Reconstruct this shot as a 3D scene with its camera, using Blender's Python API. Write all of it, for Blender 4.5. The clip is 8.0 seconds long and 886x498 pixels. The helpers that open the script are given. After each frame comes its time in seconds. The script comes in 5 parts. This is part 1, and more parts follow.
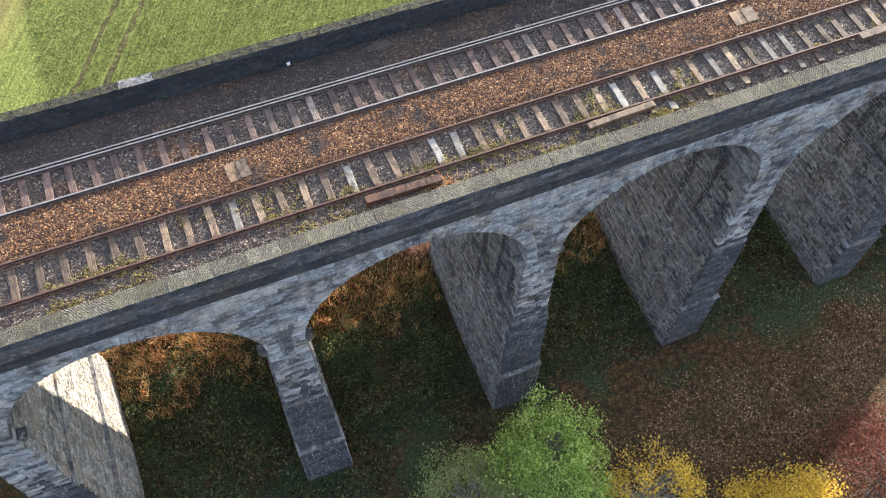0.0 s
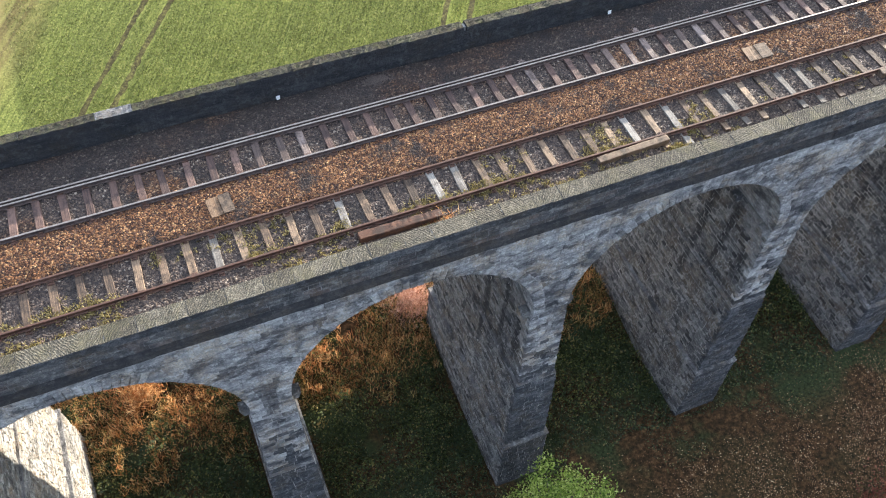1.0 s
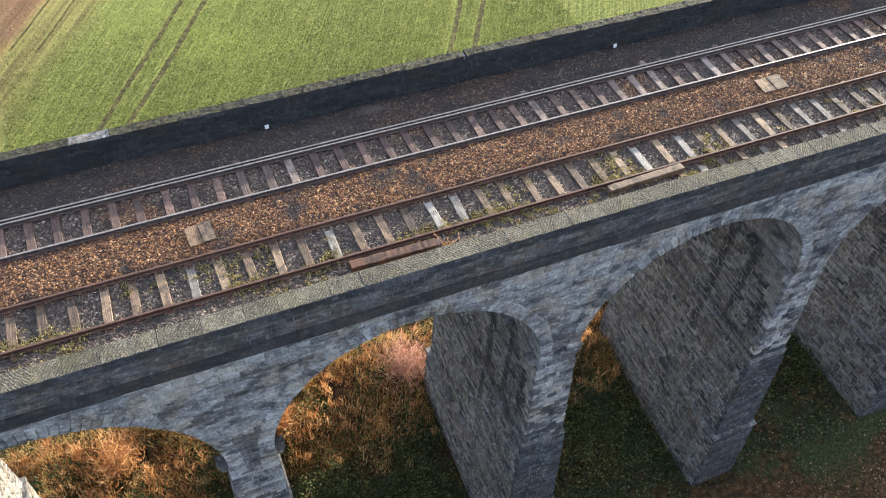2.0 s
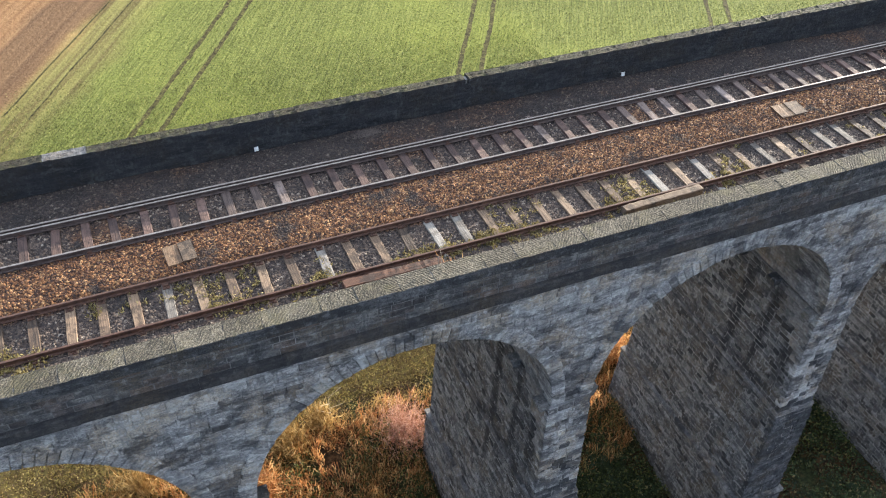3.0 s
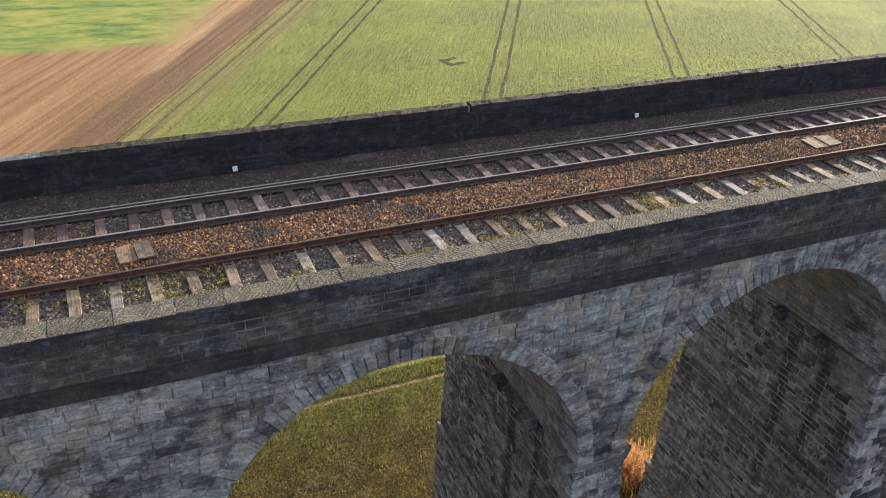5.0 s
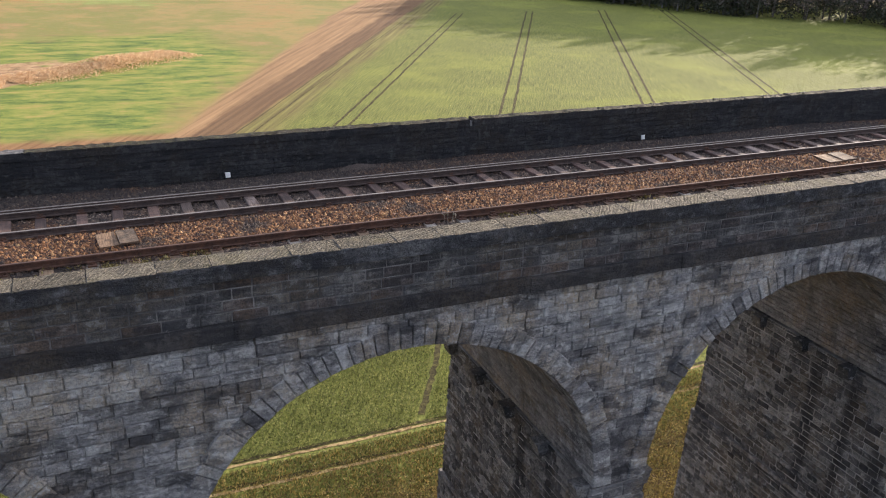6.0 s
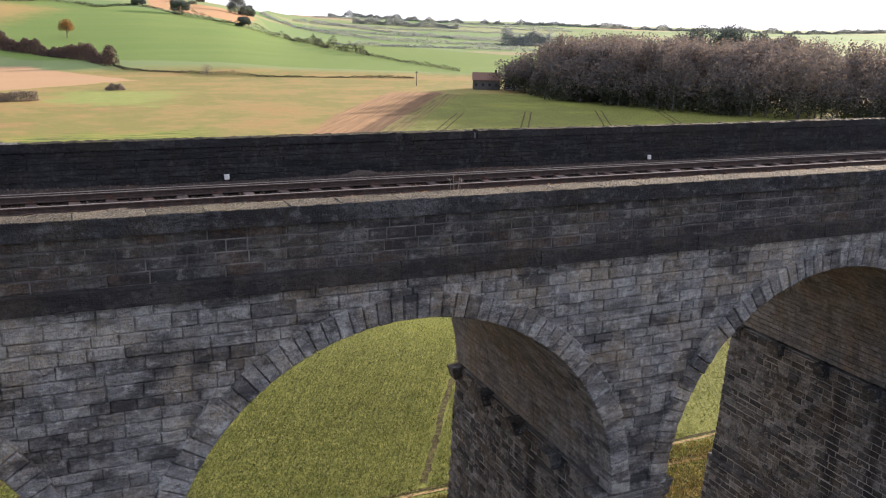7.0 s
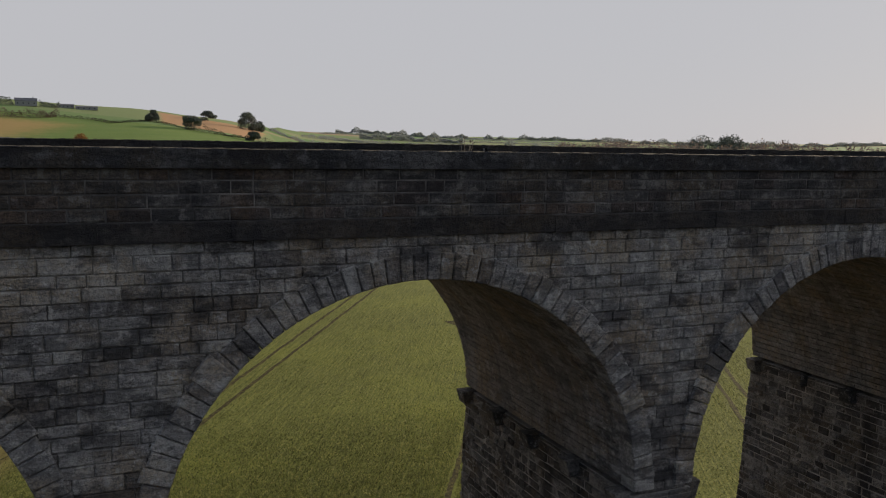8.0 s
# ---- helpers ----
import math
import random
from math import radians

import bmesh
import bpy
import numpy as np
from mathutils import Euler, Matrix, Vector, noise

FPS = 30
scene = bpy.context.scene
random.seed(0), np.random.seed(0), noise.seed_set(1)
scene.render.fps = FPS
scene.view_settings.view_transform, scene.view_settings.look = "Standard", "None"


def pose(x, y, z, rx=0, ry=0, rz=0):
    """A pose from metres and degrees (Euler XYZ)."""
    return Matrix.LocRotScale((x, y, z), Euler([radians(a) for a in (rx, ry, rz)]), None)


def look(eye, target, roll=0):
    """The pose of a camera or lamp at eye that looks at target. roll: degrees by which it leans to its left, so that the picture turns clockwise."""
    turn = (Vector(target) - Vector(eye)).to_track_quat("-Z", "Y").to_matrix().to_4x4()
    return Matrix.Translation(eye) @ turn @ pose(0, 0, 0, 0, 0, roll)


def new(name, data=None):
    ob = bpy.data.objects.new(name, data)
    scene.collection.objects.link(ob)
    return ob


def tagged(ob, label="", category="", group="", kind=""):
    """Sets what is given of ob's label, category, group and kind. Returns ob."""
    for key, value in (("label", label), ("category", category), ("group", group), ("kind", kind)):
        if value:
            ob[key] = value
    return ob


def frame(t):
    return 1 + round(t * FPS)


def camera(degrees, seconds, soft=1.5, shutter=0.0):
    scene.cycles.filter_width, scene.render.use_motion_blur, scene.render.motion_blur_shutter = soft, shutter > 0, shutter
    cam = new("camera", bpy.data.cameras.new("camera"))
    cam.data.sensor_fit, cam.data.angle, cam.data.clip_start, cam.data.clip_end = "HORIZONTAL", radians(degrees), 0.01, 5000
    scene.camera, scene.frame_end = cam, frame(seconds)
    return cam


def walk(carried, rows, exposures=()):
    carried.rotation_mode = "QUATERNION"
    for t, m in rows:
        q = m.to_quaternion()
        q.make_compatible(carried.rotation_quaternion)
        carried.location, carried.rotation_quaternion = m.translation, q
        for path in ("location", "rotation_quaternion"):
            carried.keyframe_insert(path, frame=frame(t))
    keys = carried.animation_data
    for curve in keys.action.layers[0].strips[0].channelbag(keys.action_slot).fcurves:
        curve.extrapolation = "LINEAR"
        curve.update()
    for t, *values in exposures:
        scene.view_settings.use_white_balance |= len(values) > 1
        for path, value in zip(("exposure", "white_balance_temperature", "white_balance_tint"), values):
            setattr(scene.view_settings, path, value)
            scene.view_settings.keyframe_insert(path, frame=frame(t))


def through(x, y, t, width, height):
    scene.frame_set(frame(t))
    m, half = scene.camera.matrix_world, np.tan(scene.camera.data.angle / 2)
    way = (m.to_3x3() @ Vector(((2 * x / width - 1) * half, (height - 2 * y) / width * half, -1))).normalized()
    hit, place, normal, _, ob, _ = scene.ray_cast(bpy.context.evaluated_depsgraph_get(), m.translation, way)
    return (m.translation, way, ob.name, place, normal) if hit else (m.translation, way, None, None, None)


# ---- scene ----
cam = camera(55.0, 8.0, soft=1.1)
METRES, EYE, TILT, LEAN, TURN = 23.5, 24.67, -61.0, -1.45, -21.9
ROWS = [
    (0.0, 0.0, 0.0, 0.0, -0.0, 0.0, 0.0),
    (0.5, -0.0032, 0.053, -0.0331, -0.14, 2.96, 0.08),
    (1.0, -0.0055, 0.1095, -0.0662, -0.25, 6.1, 0.14),
    (1.5, -0.0057, 0.1616, -0.0975, -0.35, 9.11, 0.19),
    (3.0, -0.0136, 0.3272, -0.1924, -0.58, 18.68, 0.47),
    (3.5, -0.0144, 0.3813, -0.2244, -0.64, 21.86, 0.58),
    (4.0, -0.0154, 0.4386, -0.2575, -0.6, 25.25, 0.55),
    (4.5, -0.0168, 0.4932, -0.2892, -0.61, 28.53, 0.7),
    (6.0, -0.024, 0.6574, -0.3814, -0.63, 39.16, 1.14),
    (6.5, -0.0271, 0.7087, -0.4116, -0.6, 42.77, 1.25),
    (7.0, -0.0283, 0.7588, -0.4419, -0.48, 46.22, 1.22),
    (7.5, -0.0297, 0.8132, -0.4726, -0.28, 50.02, 1.11),
    (8.0, -0.0335, 0.8646, -0.5008, -0.07, 53.79, 1.1),
]
EXPOSURES = [(0.0, 2.25, 5400, 9), (1.5, 2.1, 5450, 9), (3.5, 1.85, 5600, 9), (4.5, 1.6, 5750, 10), (6.0, 1.4, 5950, 17), (6.5, 1.38, 6080, 20), (7.0, 1.33, 6150, 20), (7.5, 0.74, 6400, 15), (8.0, -0.06, 6400, 14)]
walk(cam, [(t, pose(0, 0, EYE, TILT, LEAN, TURN) @ pose(METRES * x, METRES * y, METRES * z, 90 + pitch, roll, yaw)) for t, x, y, z, yaw, pitch, roll in ROWS], EXPOSURES)

# ---- light ----
SUN_AZ, SUN_EL = 63.0, 11.5   # degrees from +y towards +x, and above the horizon
sky = bpy.data.worlds.new("sky")
scene.world = sky
sky.use_nodes = True
sky_tex = sky.node_tree.nodes.new("ShaderNodeTexSky")
sky_tex.sky_type, sky_tex.sun_disc = "NISHITA", False
sky_tex.sun_elevation, sky_tex.sun_rotation = radians(SUN_EL), radians(SUN_AZ)
sky_tex.altitude, sky_tex.air_density, sky_tex.dust_density, sky_tex.ozone_density = 100, 1.0, 1.0, 2.0
sky_bg = sky.node_tree.nodes["Background"]
sky_bg.inputs["Strength"].default_value = 0.085
haze = sky.node_tree.nodes.new("ShaderNodeMix")      # thin bright haze over a clear sky
haze.data_type = "RGBA"
haze.inputs["Factor"].default_value = 0.97
sky.node_tree.links.new(sky_tex.outputs["Color"], haze.inputs[6])
way = sky.node_tree.nodes.new("ShaderNodeVectorMath")      # the haze is paler and brighter towards the sun
way.operation = "DOT_PRODUCT"
way.inputs[1].default_value = (math.sin(radians(SUN_AZ)), math.cos(radians(SUN_AZ)), 0.1)
sky.node_tree.links.new(sky.node_tree.nodes.new("ShaderNodeTexCoord").outputs["Generated"], way.inputs[0])
veil = sky.node_tree.nodes.new("ShaderNodeMapRange")
veil.inputs["From Min"].default_value, veil.inputs["From Max"].default_value = -0.9, 0.4
sky.node_tree.links.new(way.outputs["Value"], veil.inputs["Value"])
pale = sky.node_tree.nodes.new("ShaderNodeMix")
pale.data_type = "RGBA"
pale.inputs[6].default_value, pale.inputs[7].default_value = (2.35, 3.1, 4.4, 1), (6.3, 6.4, 6.5, 1)
sky.node_tree.links.new(veil.outputs["Result"], pale.inputs["Factor"])
sky.node_tree.links.new(pale.outputs[2], haze.inputs[7])
sky.node_tree.links.new(haze.outputs[2], sky_bg.inputs["Color"])
sun = new("sun", bpy.data.lights.new("sun", "SUN"))
sun.data.energy, sun.data.angle, sun.data.color = 5.0, radians(0.5), (1.0, 0.83, 0.6)
sun_from = Vector((math.sin(radians(SUN_AZ)) * math.cos(radians(SUN_EL)), math.cos(radians(SUN_AZ)) * math.cos(radians(SUN_EL)), math.sin(radians(SUN_EL))))
sun.matrix_world = look(sun_from * 300, (0, 0, 0))

# ---- fitted plan ----
GROUND = -21.0
FACE = 13.62                 # near spandrel face
BACK = 21.95                 # far spandrel face
SPAN = 10.85                 # pier to pier
ARCH0, ARCH_Z, ARCH_R, RING = 5.27, -5.95, 4.68, 0.5
ARCHES = range(-2, 4)        # arch k is centred on ARCH0 + k * SPAN
X0, X1 = ARCH0 - 2.5 * SPAN, ARCH0 + 3.5 * SPAN
STRING_Z0, STRING_Z1, COPE_Z0, COPE_Z1 = -0.47, -0.15, 0.7, 1.015
NEAR_IN, FAR_IN, FAR_OUT = 14.17, 21.9, 22.27
TRACK_A, TRACK_B, GAUGE = 16.195, 19.58, 1.505


# ---- small tools ----
def mesh(name, verts, faces, material=None, smooth=False):
    me = bpy.data.meshes.new(name)
    me.from_pydata([tuple(v) for v in verts], [], faces)
    if material:
        me.materials.append(material)
    if smooth:
        me.polygons.foreach_set("use_smooth", [True] * len(me.polygons))
    me.update()
    return me


def piece(name, me, parent=None, m=None, label=""):
    ob = new(name, me)
    if parent:
        ob.parent = parent
    if m is not None:
        ob.matrix_basis = m
    return tagged(ob, label)


def empty(name, label, category, group="", kind="", at=(0, 0, 0)):
    ob = new(name)
    ob.location = at
    ob.empty_display_size = 0.3
    return tagged(ob, label, category, group, kind)


def box(x0, x1, y0, y1, z0, z1):
    v = [(x0, y0, z0), (x1, y0, z0), (x1, y1, z0), (x0, y1, z0), (x0, y0, z1), (x1, y0, z1), (x1, y1, z1), (x0, y1, z1)]
    f = [(0, 3, 2, 1), (4, 5, 6, 7), (0, 1, 5, 4), (1, 2, 6, 5), (2, 3, 7, 6), (3, 0, 4, 7)]
    return v, f


class Heap:
    """Vertices and faces gathered into one mesh."""
    def __init__(self):
        self.v, self.f = [], []

    def add(self, verts, faces, m=None):
        n = len(self.v)
        self.v += [m @ Vector(p) for p in verts] if m is not None else [tuple(p) for p in verts]
        self.f += [tuple(i + n for i in q) for q in faces]

    def mesh(self, name, material, smooth=False):
        return mesh(name, self.v, self.f, material, smooth)


# ---- materials ----
class Nodes:
    def __init__(self, name):
        self.mat = bpy.data.materials.new(name)
        self.mat.use_nodes = True
        self.t = self.mat.node_tree
        self.bsdf = self.t.nodes["Principled BSDF"]
        self.pos = self.t.nodes.new("ShaderNodeNewGeometry").outputs["Position"]

    def node(self, kind, **inputs):
        n = self.t.nodes.new(kind)
        for key, value in inputs.items():
            self.put(n.inputs[key.replace("_", " ")], value)
        return n

    def put(self, socket, value):
        if hasattr(value, "is_linked"):
            self.t.links.new(value, socket)
        else:
            socket.default_value = value

    def math(self, op, a, b=0.0, c=0.0):
        n = self.t.nodes.new("ShaderNodeMath")
        n.operation = op
        for i, x in enumerate((a, b, c)):
            self.put(n.inputs[i], x)
        return n.outputs[0]

    def noise(self, scale, detail=4.0, rough=0.6, vector=None, distortion=0.0):
        n = self.node("ShaderNodeTexNoise", Scale=scale, Detail=detail, Roughness=rough, Distortion=distortion, Vector=vector or self.pos)
        return n.outputs["Fac"]

    def stretched(self, sx, sy, sz):
        n = self.node("ShaderNodeMapping", Vector=self.pos, Scale=(sx, sy, sz))
        return n.outputs["Vector"]

    def ramp(self, fac, stops):
        n = self.t.nodes.new("ShaderNodeValToRGB")
        self.put(n.inputs["Fac"], fac)
        e = n.color_ramp.elements
        while len(e) < len(stops):
            e.new(0.5)
        for el, (p, c) in zip(e, stops):
            el.position, el.color = p, (*c, 1)
        return n.outputs["Color"]

    def mix(self, fac, a, b, blend="MIX"):
        n = self.t.nodes.new("ShaderNodeMix")
        n.data_type, n.blend_type = "RGBA", blend
        self.put(n.inputs["Factor"], fac)
        for s, x in ((n.inputs[6], a), (n.inputs[7], b)):
            self.put(s, x if hasattr(x, "is_linked") else (*x, 1))
        return n.outputs[2]

    def span(self, x, a, b, lo=0.0, hi=1.0):
        n = self.t.nodes.new("ShaderNodeMapRange")
        n.interpolation_type = "SMOOTHSTEP"
        for key, v in (("Value", x), ("From Min", a), ("From Max", b), ("To Min", lo), ("To Max", hi)):
            self.put(n.inputs[key], v)
        return n.outputs["Result"]

    def along(self, degrees, length, width):
        """Coordinates stretched along a direction in plan: features about length by width metres."""
        n = self.node("ShaderNodeMapping", Vector=self.pos, Rotation=(0, 0, radians(degrees)), Scale=(length, width, 1e6))
        n.vector_type = "TEXTURE"
        return n.outputs["Vector"]

    def random(self):
        return self.node("ShaderNodeObjectInfo").outputs["Random"]

    def island(self):
        return self.t.nodes.new("ShaderNodeNewGeometry").outputs["Random Per Island"]

    def any_random(self):
        return self.math("FRACT", self.math("ADD", self.math("MULTIPLY", self.random(), 7.31), self.island()))

    def finish(self, color, rough=0.8, bump=None, height=0.02, metal=0.0, strength=1.0, specular=0.5):
        self.put(self.bsdf.inputs["Base Color"], color)
        self.put(self.bsdf.inputs["Roughness"], rough)
        self.put(self.bsdf.inputs["Metallic"], metal)
        self.put(self.bsdf.inputs["Specular IOR Level"], specular)
        if bump is not None:
            b = self.node("ShaderNodeBump", Strength=strength, Distance=height, Height=bump)
            self.t.links.new(b.outputs["Normal"], self.bsdf.inputs["Normal"])
        return self.mat


def stone_material(name, dark, mid, light, black=0.35, moss=None, streak=0.3, vary=0.5, relief=0.11, stains=()):
    n = Nodes(name)
    r = n.any_random()
    bed = n.noise(1.0, 6, 0.7, n.stretched(1.3, 1.3, 6.0))
    tone = n.math("ADD", n.math("MULTIPLY", r, vary), n.math("MULTIPLY", n.span(bed, 0.3, 0.7), 1.0 - vary))
    base = n.ramp(tone, [(0.05, dark), (0.5, mid), (0.95, light)])
    warm = n.mix(n.span(n.noise(0.9, 5, 0.65), 0.44, 0.64, 0.0, 0.55), base, (mid[0] * 1.3, mid[1] * 1.0, mid[2] * 0.62))
    grain = n.noise(20, 6, 0.75)
    base = n.mix(n.span(grain, 0.45, 0.58, 0.0, 0.7), warm, dark)
    base = n.mix(n.span(n.noise(5, 6, 0.75), 0.53, 0.62, 0.0, 0.75), base, light)
    soot = n.span(n.noise(1.0, 7, 0.72, n.stretched(0.8, 0.8, 1.6)), 0.49, 0.6, 0.0, black)
    base = n.mix(soot, base, (0.028, 0.028, 0.031))
    runs = n.span(n.noise(1.0, 4, 0.62, n.stretched(2.6, 2.6, 0.16)), 0.5, 0.68, 0.0, streak)
    base = n.mix(runs, base, (0.022, 0.022, 0.026))
    if streak > 0.45:
        wide = n.span(n.noise(1.0, 3, 0.5, n.stretched(0.75, 0.75, 0.06)), 0.53, 0.66, 0.0, 0.6)
        base = n.mix(wide, base, (0.02, 0.019, 0.019))
    if moss:
        base = n.mix(n.span(n.noise(3.5, 5, 0.7), 0.48, 0.65, 0.0, 0.35), base, moss)
    if stains:
        xyz = n.node("ShaderNodeSeparateXYZ", Vector=n.pos)
        bend = n.math("MULTIPLY", n.math("SUBTRACT", n.noise(0.35, 4, 0.6), 0.5), 1.1)
        wet = n.span(n.math("ABSOLUTE", n.math("ADD", n.math("ADD", xyz.outputs["Z"], 11.25), bend)), 0.1, 0.7, 0.6, 0.0)
        for y, w, z in stains:
            run = n.span(n.math("ABSOLUTE", n.math("SUBTRACT", n.math("MULTIPLY_ADD", bend, 0.35, xyz.outputs["Y"]), y)), w * 0.3, w, 0.75, 0.0)
            wet = n.math("MAXIMUM", wet, n.math("MULTIPLY", run, n.span(xyz.outputs["Z"], z - 2.5, z, 0.25, 1.0)))
        wet = n.math("MULTIPLY", wet, n.span(xyz.outputs["Z"], -6.9, -5.9, 1.0, 0.0))
        base = n.mix(wet, base, (0.024, 0.022, 0.024))
    bump = n.math("ADD", n.math("ADD", n.noise(9, 6, 0.7), n.math("MULTIPLY", bed, 0.6)), n.math("MULTIPLY", n.noise(45, 3, 0.6), 0.3))
    return n.finish(base, 0.9, bump, relief, specular=0.25)


STONE = stone_material("weathered_gritstone", (0.13, 0.127, 0.128), (0.31, 0.3, 0.29), (0.55, 0.525, 0.49), 0.7, vary=0.3)
STONE_DIM = stone_material("soot_stained_gritstone", (0.065, 0.063, 0.065), (0.17, 0.162, 0.158), (0.34, 0.32, 0.3), 0.75, vary=0.3)
# Low-pier shade put into the colour, with staining; also used on coping sides.
STONE_SHADE_STAIN = stone_material("shade_and_stain_gritstone", (0.022, 0.023, 0.026), (0.07, 0.071, 0.075), (0.17, 0.167, 0.165), 0.6, vary=0.45)
STONE_EAST = stone_material("pale_streaked_coursed_stone", (0.11, 0.1, 0.087), (0.32, 0.292, 0.252), (0.62, 0.58, 0.51), 0.45, streak=0.44, vary=0.5)
WALL_BLACK = stone_material("near_black_parapet_stone", (0.016, 0.017, 0.019), (0.036, 0.036, 0.037), (0.075, 0.073, 0.07), 0.4, vary=0.2)
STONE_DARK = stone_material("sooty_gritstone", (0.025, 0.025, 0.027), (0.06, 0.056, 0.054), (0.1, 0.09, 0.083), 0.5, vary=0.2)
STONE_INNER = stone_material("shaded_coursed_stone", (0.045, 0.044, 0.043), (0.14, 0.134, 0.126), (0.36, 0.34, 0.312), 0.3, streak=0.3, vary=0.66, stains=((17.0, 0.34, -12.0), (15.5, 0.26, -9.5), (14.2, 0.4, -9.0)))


def tooled_material():
    """Coping stone dressed with slanting chisel furrows that turn from stone to stone."""
    n = Nodes("furrow_tooled_coping_stone")
    xyz = n.node("ShaderNodeSeparateXYZ", Vector=n.pos)
    turn = n.math("SUBTRACT", n.math("MULTIPLY", n.math("GREATER_THAN", n.noise(0.22, 1, 0.4, n.stretched(1, 0, 0)), 0.5), 2.0), 1.0)
    wobble = n.math("MULTIPLY", n.math("SUBTRACT", n.noise(4, 5, 0.7), 0.5), 0.3)
    across = n.math("ADD", n.math("MULTIPLY_ADD", n.math("MULTIPLY", xyz.outputs["Y"], turn), 0.75, xyz.outputs["X"]), wobble)
    furrow = n.math("MULTIPLY_ADD", n.math("SINE", n.math("MULTIPLY", across, 66.0)), 0.5, 0.5)
    worn = n.span(n.noise(2.2, 5, 0.65), 0.35, 0.6, 0.15, 1.0)
    grain = n.noise(26, 6, 0.75)
    base = n.ramp(n.math("ADD", n.math("MULTIPLY", grain, 0.93), n.math("MULTIPLY", n.random(), 0.07)), [(0.36, (0.022, 0.019, 0.014)), (0.5, (0.085, 0.072, 0.052)), (0.66, (0.24, 0.21, 0.155))])
    base = n.mix(n.span(n.noise(1.3, 5, 0.7), 0.5, 0.66, 0.0, 0.4), base, (0.125, 0.11, 0.055))
    # Furrow bottoms darkened: raking-light shade put into the colour besides the bump.
    base = n.mix(n.math("MULTIPLY", n.span(furrow, 0.0, 0.45, 0.6, 0.0), worn), base, (0.035, 0.032, 0.024))
    height = n.math("ADD", n.math("MULTIPLY", furrow, worn), n.math("MULTIPLY", grain, 0.7))
    return n.finish(base, 0.92, height, 0.03, specular=0.2)


STONE_TOOLED = tooled_material()
STONE_SOFFIT = stone_material("pale_limewashed_soffit_stone", (0.15, 0.14, 0.128), (0.27, 0.25, 0.225), (0.4, 0.37, 0.335), 0.3, streak=0.35, vary=0.3)
STONE_MOSS = stone_material("mossy_dark_coping_stone", (0.018, 0.016, 0.011), (0.042, 0.037, 0.024), (0.085, 0.078, 0.045), 0.2, (0.075, 0.08, 0.022), 0.0, vary=0.5)
STONE_PALE = stone_material("pale_dressed_stone", (0.2, 0.197, 0.192), (0.41, 0.4, 0.38), (0.6, 0.58, 0.55), 0.55, vary=0.35)


def mortar_material():
    n = Nodes("recessed_lime_mortar")
    c = n.ramp(n.noise(1.1, 6, 0.65), [(0.36, (0.1, 0.096, 0.092)), (0.5, (0.21, 0.2, 0.187)), (0.66, (0.38, 0.355, 0.32))])
    return n.finish(c, 0.95, n.noise(30, 4), 0.02)


MORTAR = mortar_material()


def joint_material():
    n = Nodes("pale_flush_pointing")
    c = n.ramp(n.noise(0.8, 6, 0.65), [(0.36, (0.12, 0.11, 0.1)), (0.55, (0.3, 0.28, 0.25)), (0.7, (0.42, 0.39, 0.35))])
    return n.finish(c, 0.95, n.noise(30, 4), 0.02)


JOINT = joint_material()


def parapet_joint_material():
    n = Nodes("sooty_parapet_pointing")
    c = n.ramp(n.noise(1.1, 6, 0.65), [(0.36, (0.045, 0.043, 0.042)), (0.5, (0.11, 0.104, 0.098)), (0.66, (0.27, 0.25, 0.23))])
    return n.finish(c, 0.95, n.noise(30, 4), 0.02)


PARAPET_JOINT = parapet_joint_material()


def ballast_material(name, loose):
    n = Nodes(name)
    if loose:
        r = n.island()
        warm = n.noise(0.35, 3)
    else:
        v = n.node("ShaderNodeTexVoronoi", Scale=17.0, Vector=n.pos)
        r = n.node("ShaderNodeSeparateColor", Color=v.outputs["Color"]).outputs["Red"]
        warm = n.noise(0.35, 3)
    brown = n.ramp(r, [(0.0, (0.02, 0.009, 0.005)), (0.45, (0.075, 0.03, 0.012)), (0.85, (0.25, 0.11, 0.038)), (1.0, (0.42, 0.245, 0.105))])
    grey = n.ramp(r, [(0.0, (0.02, 0.014, 0.012)), (0.6, (0.062, 0.042, 0.032)), (0.93, (0.14, 0.098, 0.07)), (1.0, (0.3, 0.24, 0.18))])
    y = n.node("ShaderNodeSeparateXYZ", Vector=n.pos).outputs["Y"]
    six = n.math("MULTIPLY", n.span(y, 16.6, 17.2), n.span(y, 18.5, 19.1, 1.0, 0.3))
    fac = n.span(n.math("ADD", six, n.math("MULTIPLY", n.math("SUBTRACT", warm, 0.5), 1.6)), 0.25, 0.75)
    c = n.mix(fac, grey, brown)
    c = n.mix(n.span(n.noise(0.8, 5, 0.65), 0.52, 0.66, 0.0, 0.85), c, (0.026, 0.02, 0.017))
    # Ballast along the far parapet darkened: the wall's shade deepened in its colour.
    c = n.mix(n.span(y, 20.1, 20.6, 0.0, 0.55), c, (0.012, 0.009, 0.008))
    if loose:
        return n.finish(c, 0.85, n.noise(40, 3), 0.01)
    h = n.math("MULTIPLY", v.outputs["Distance"], -1.0)
    return n.finish(c, 0.9, h, 0.05)


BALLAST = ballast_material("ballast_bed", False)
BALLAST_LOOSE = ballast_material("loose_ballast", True)


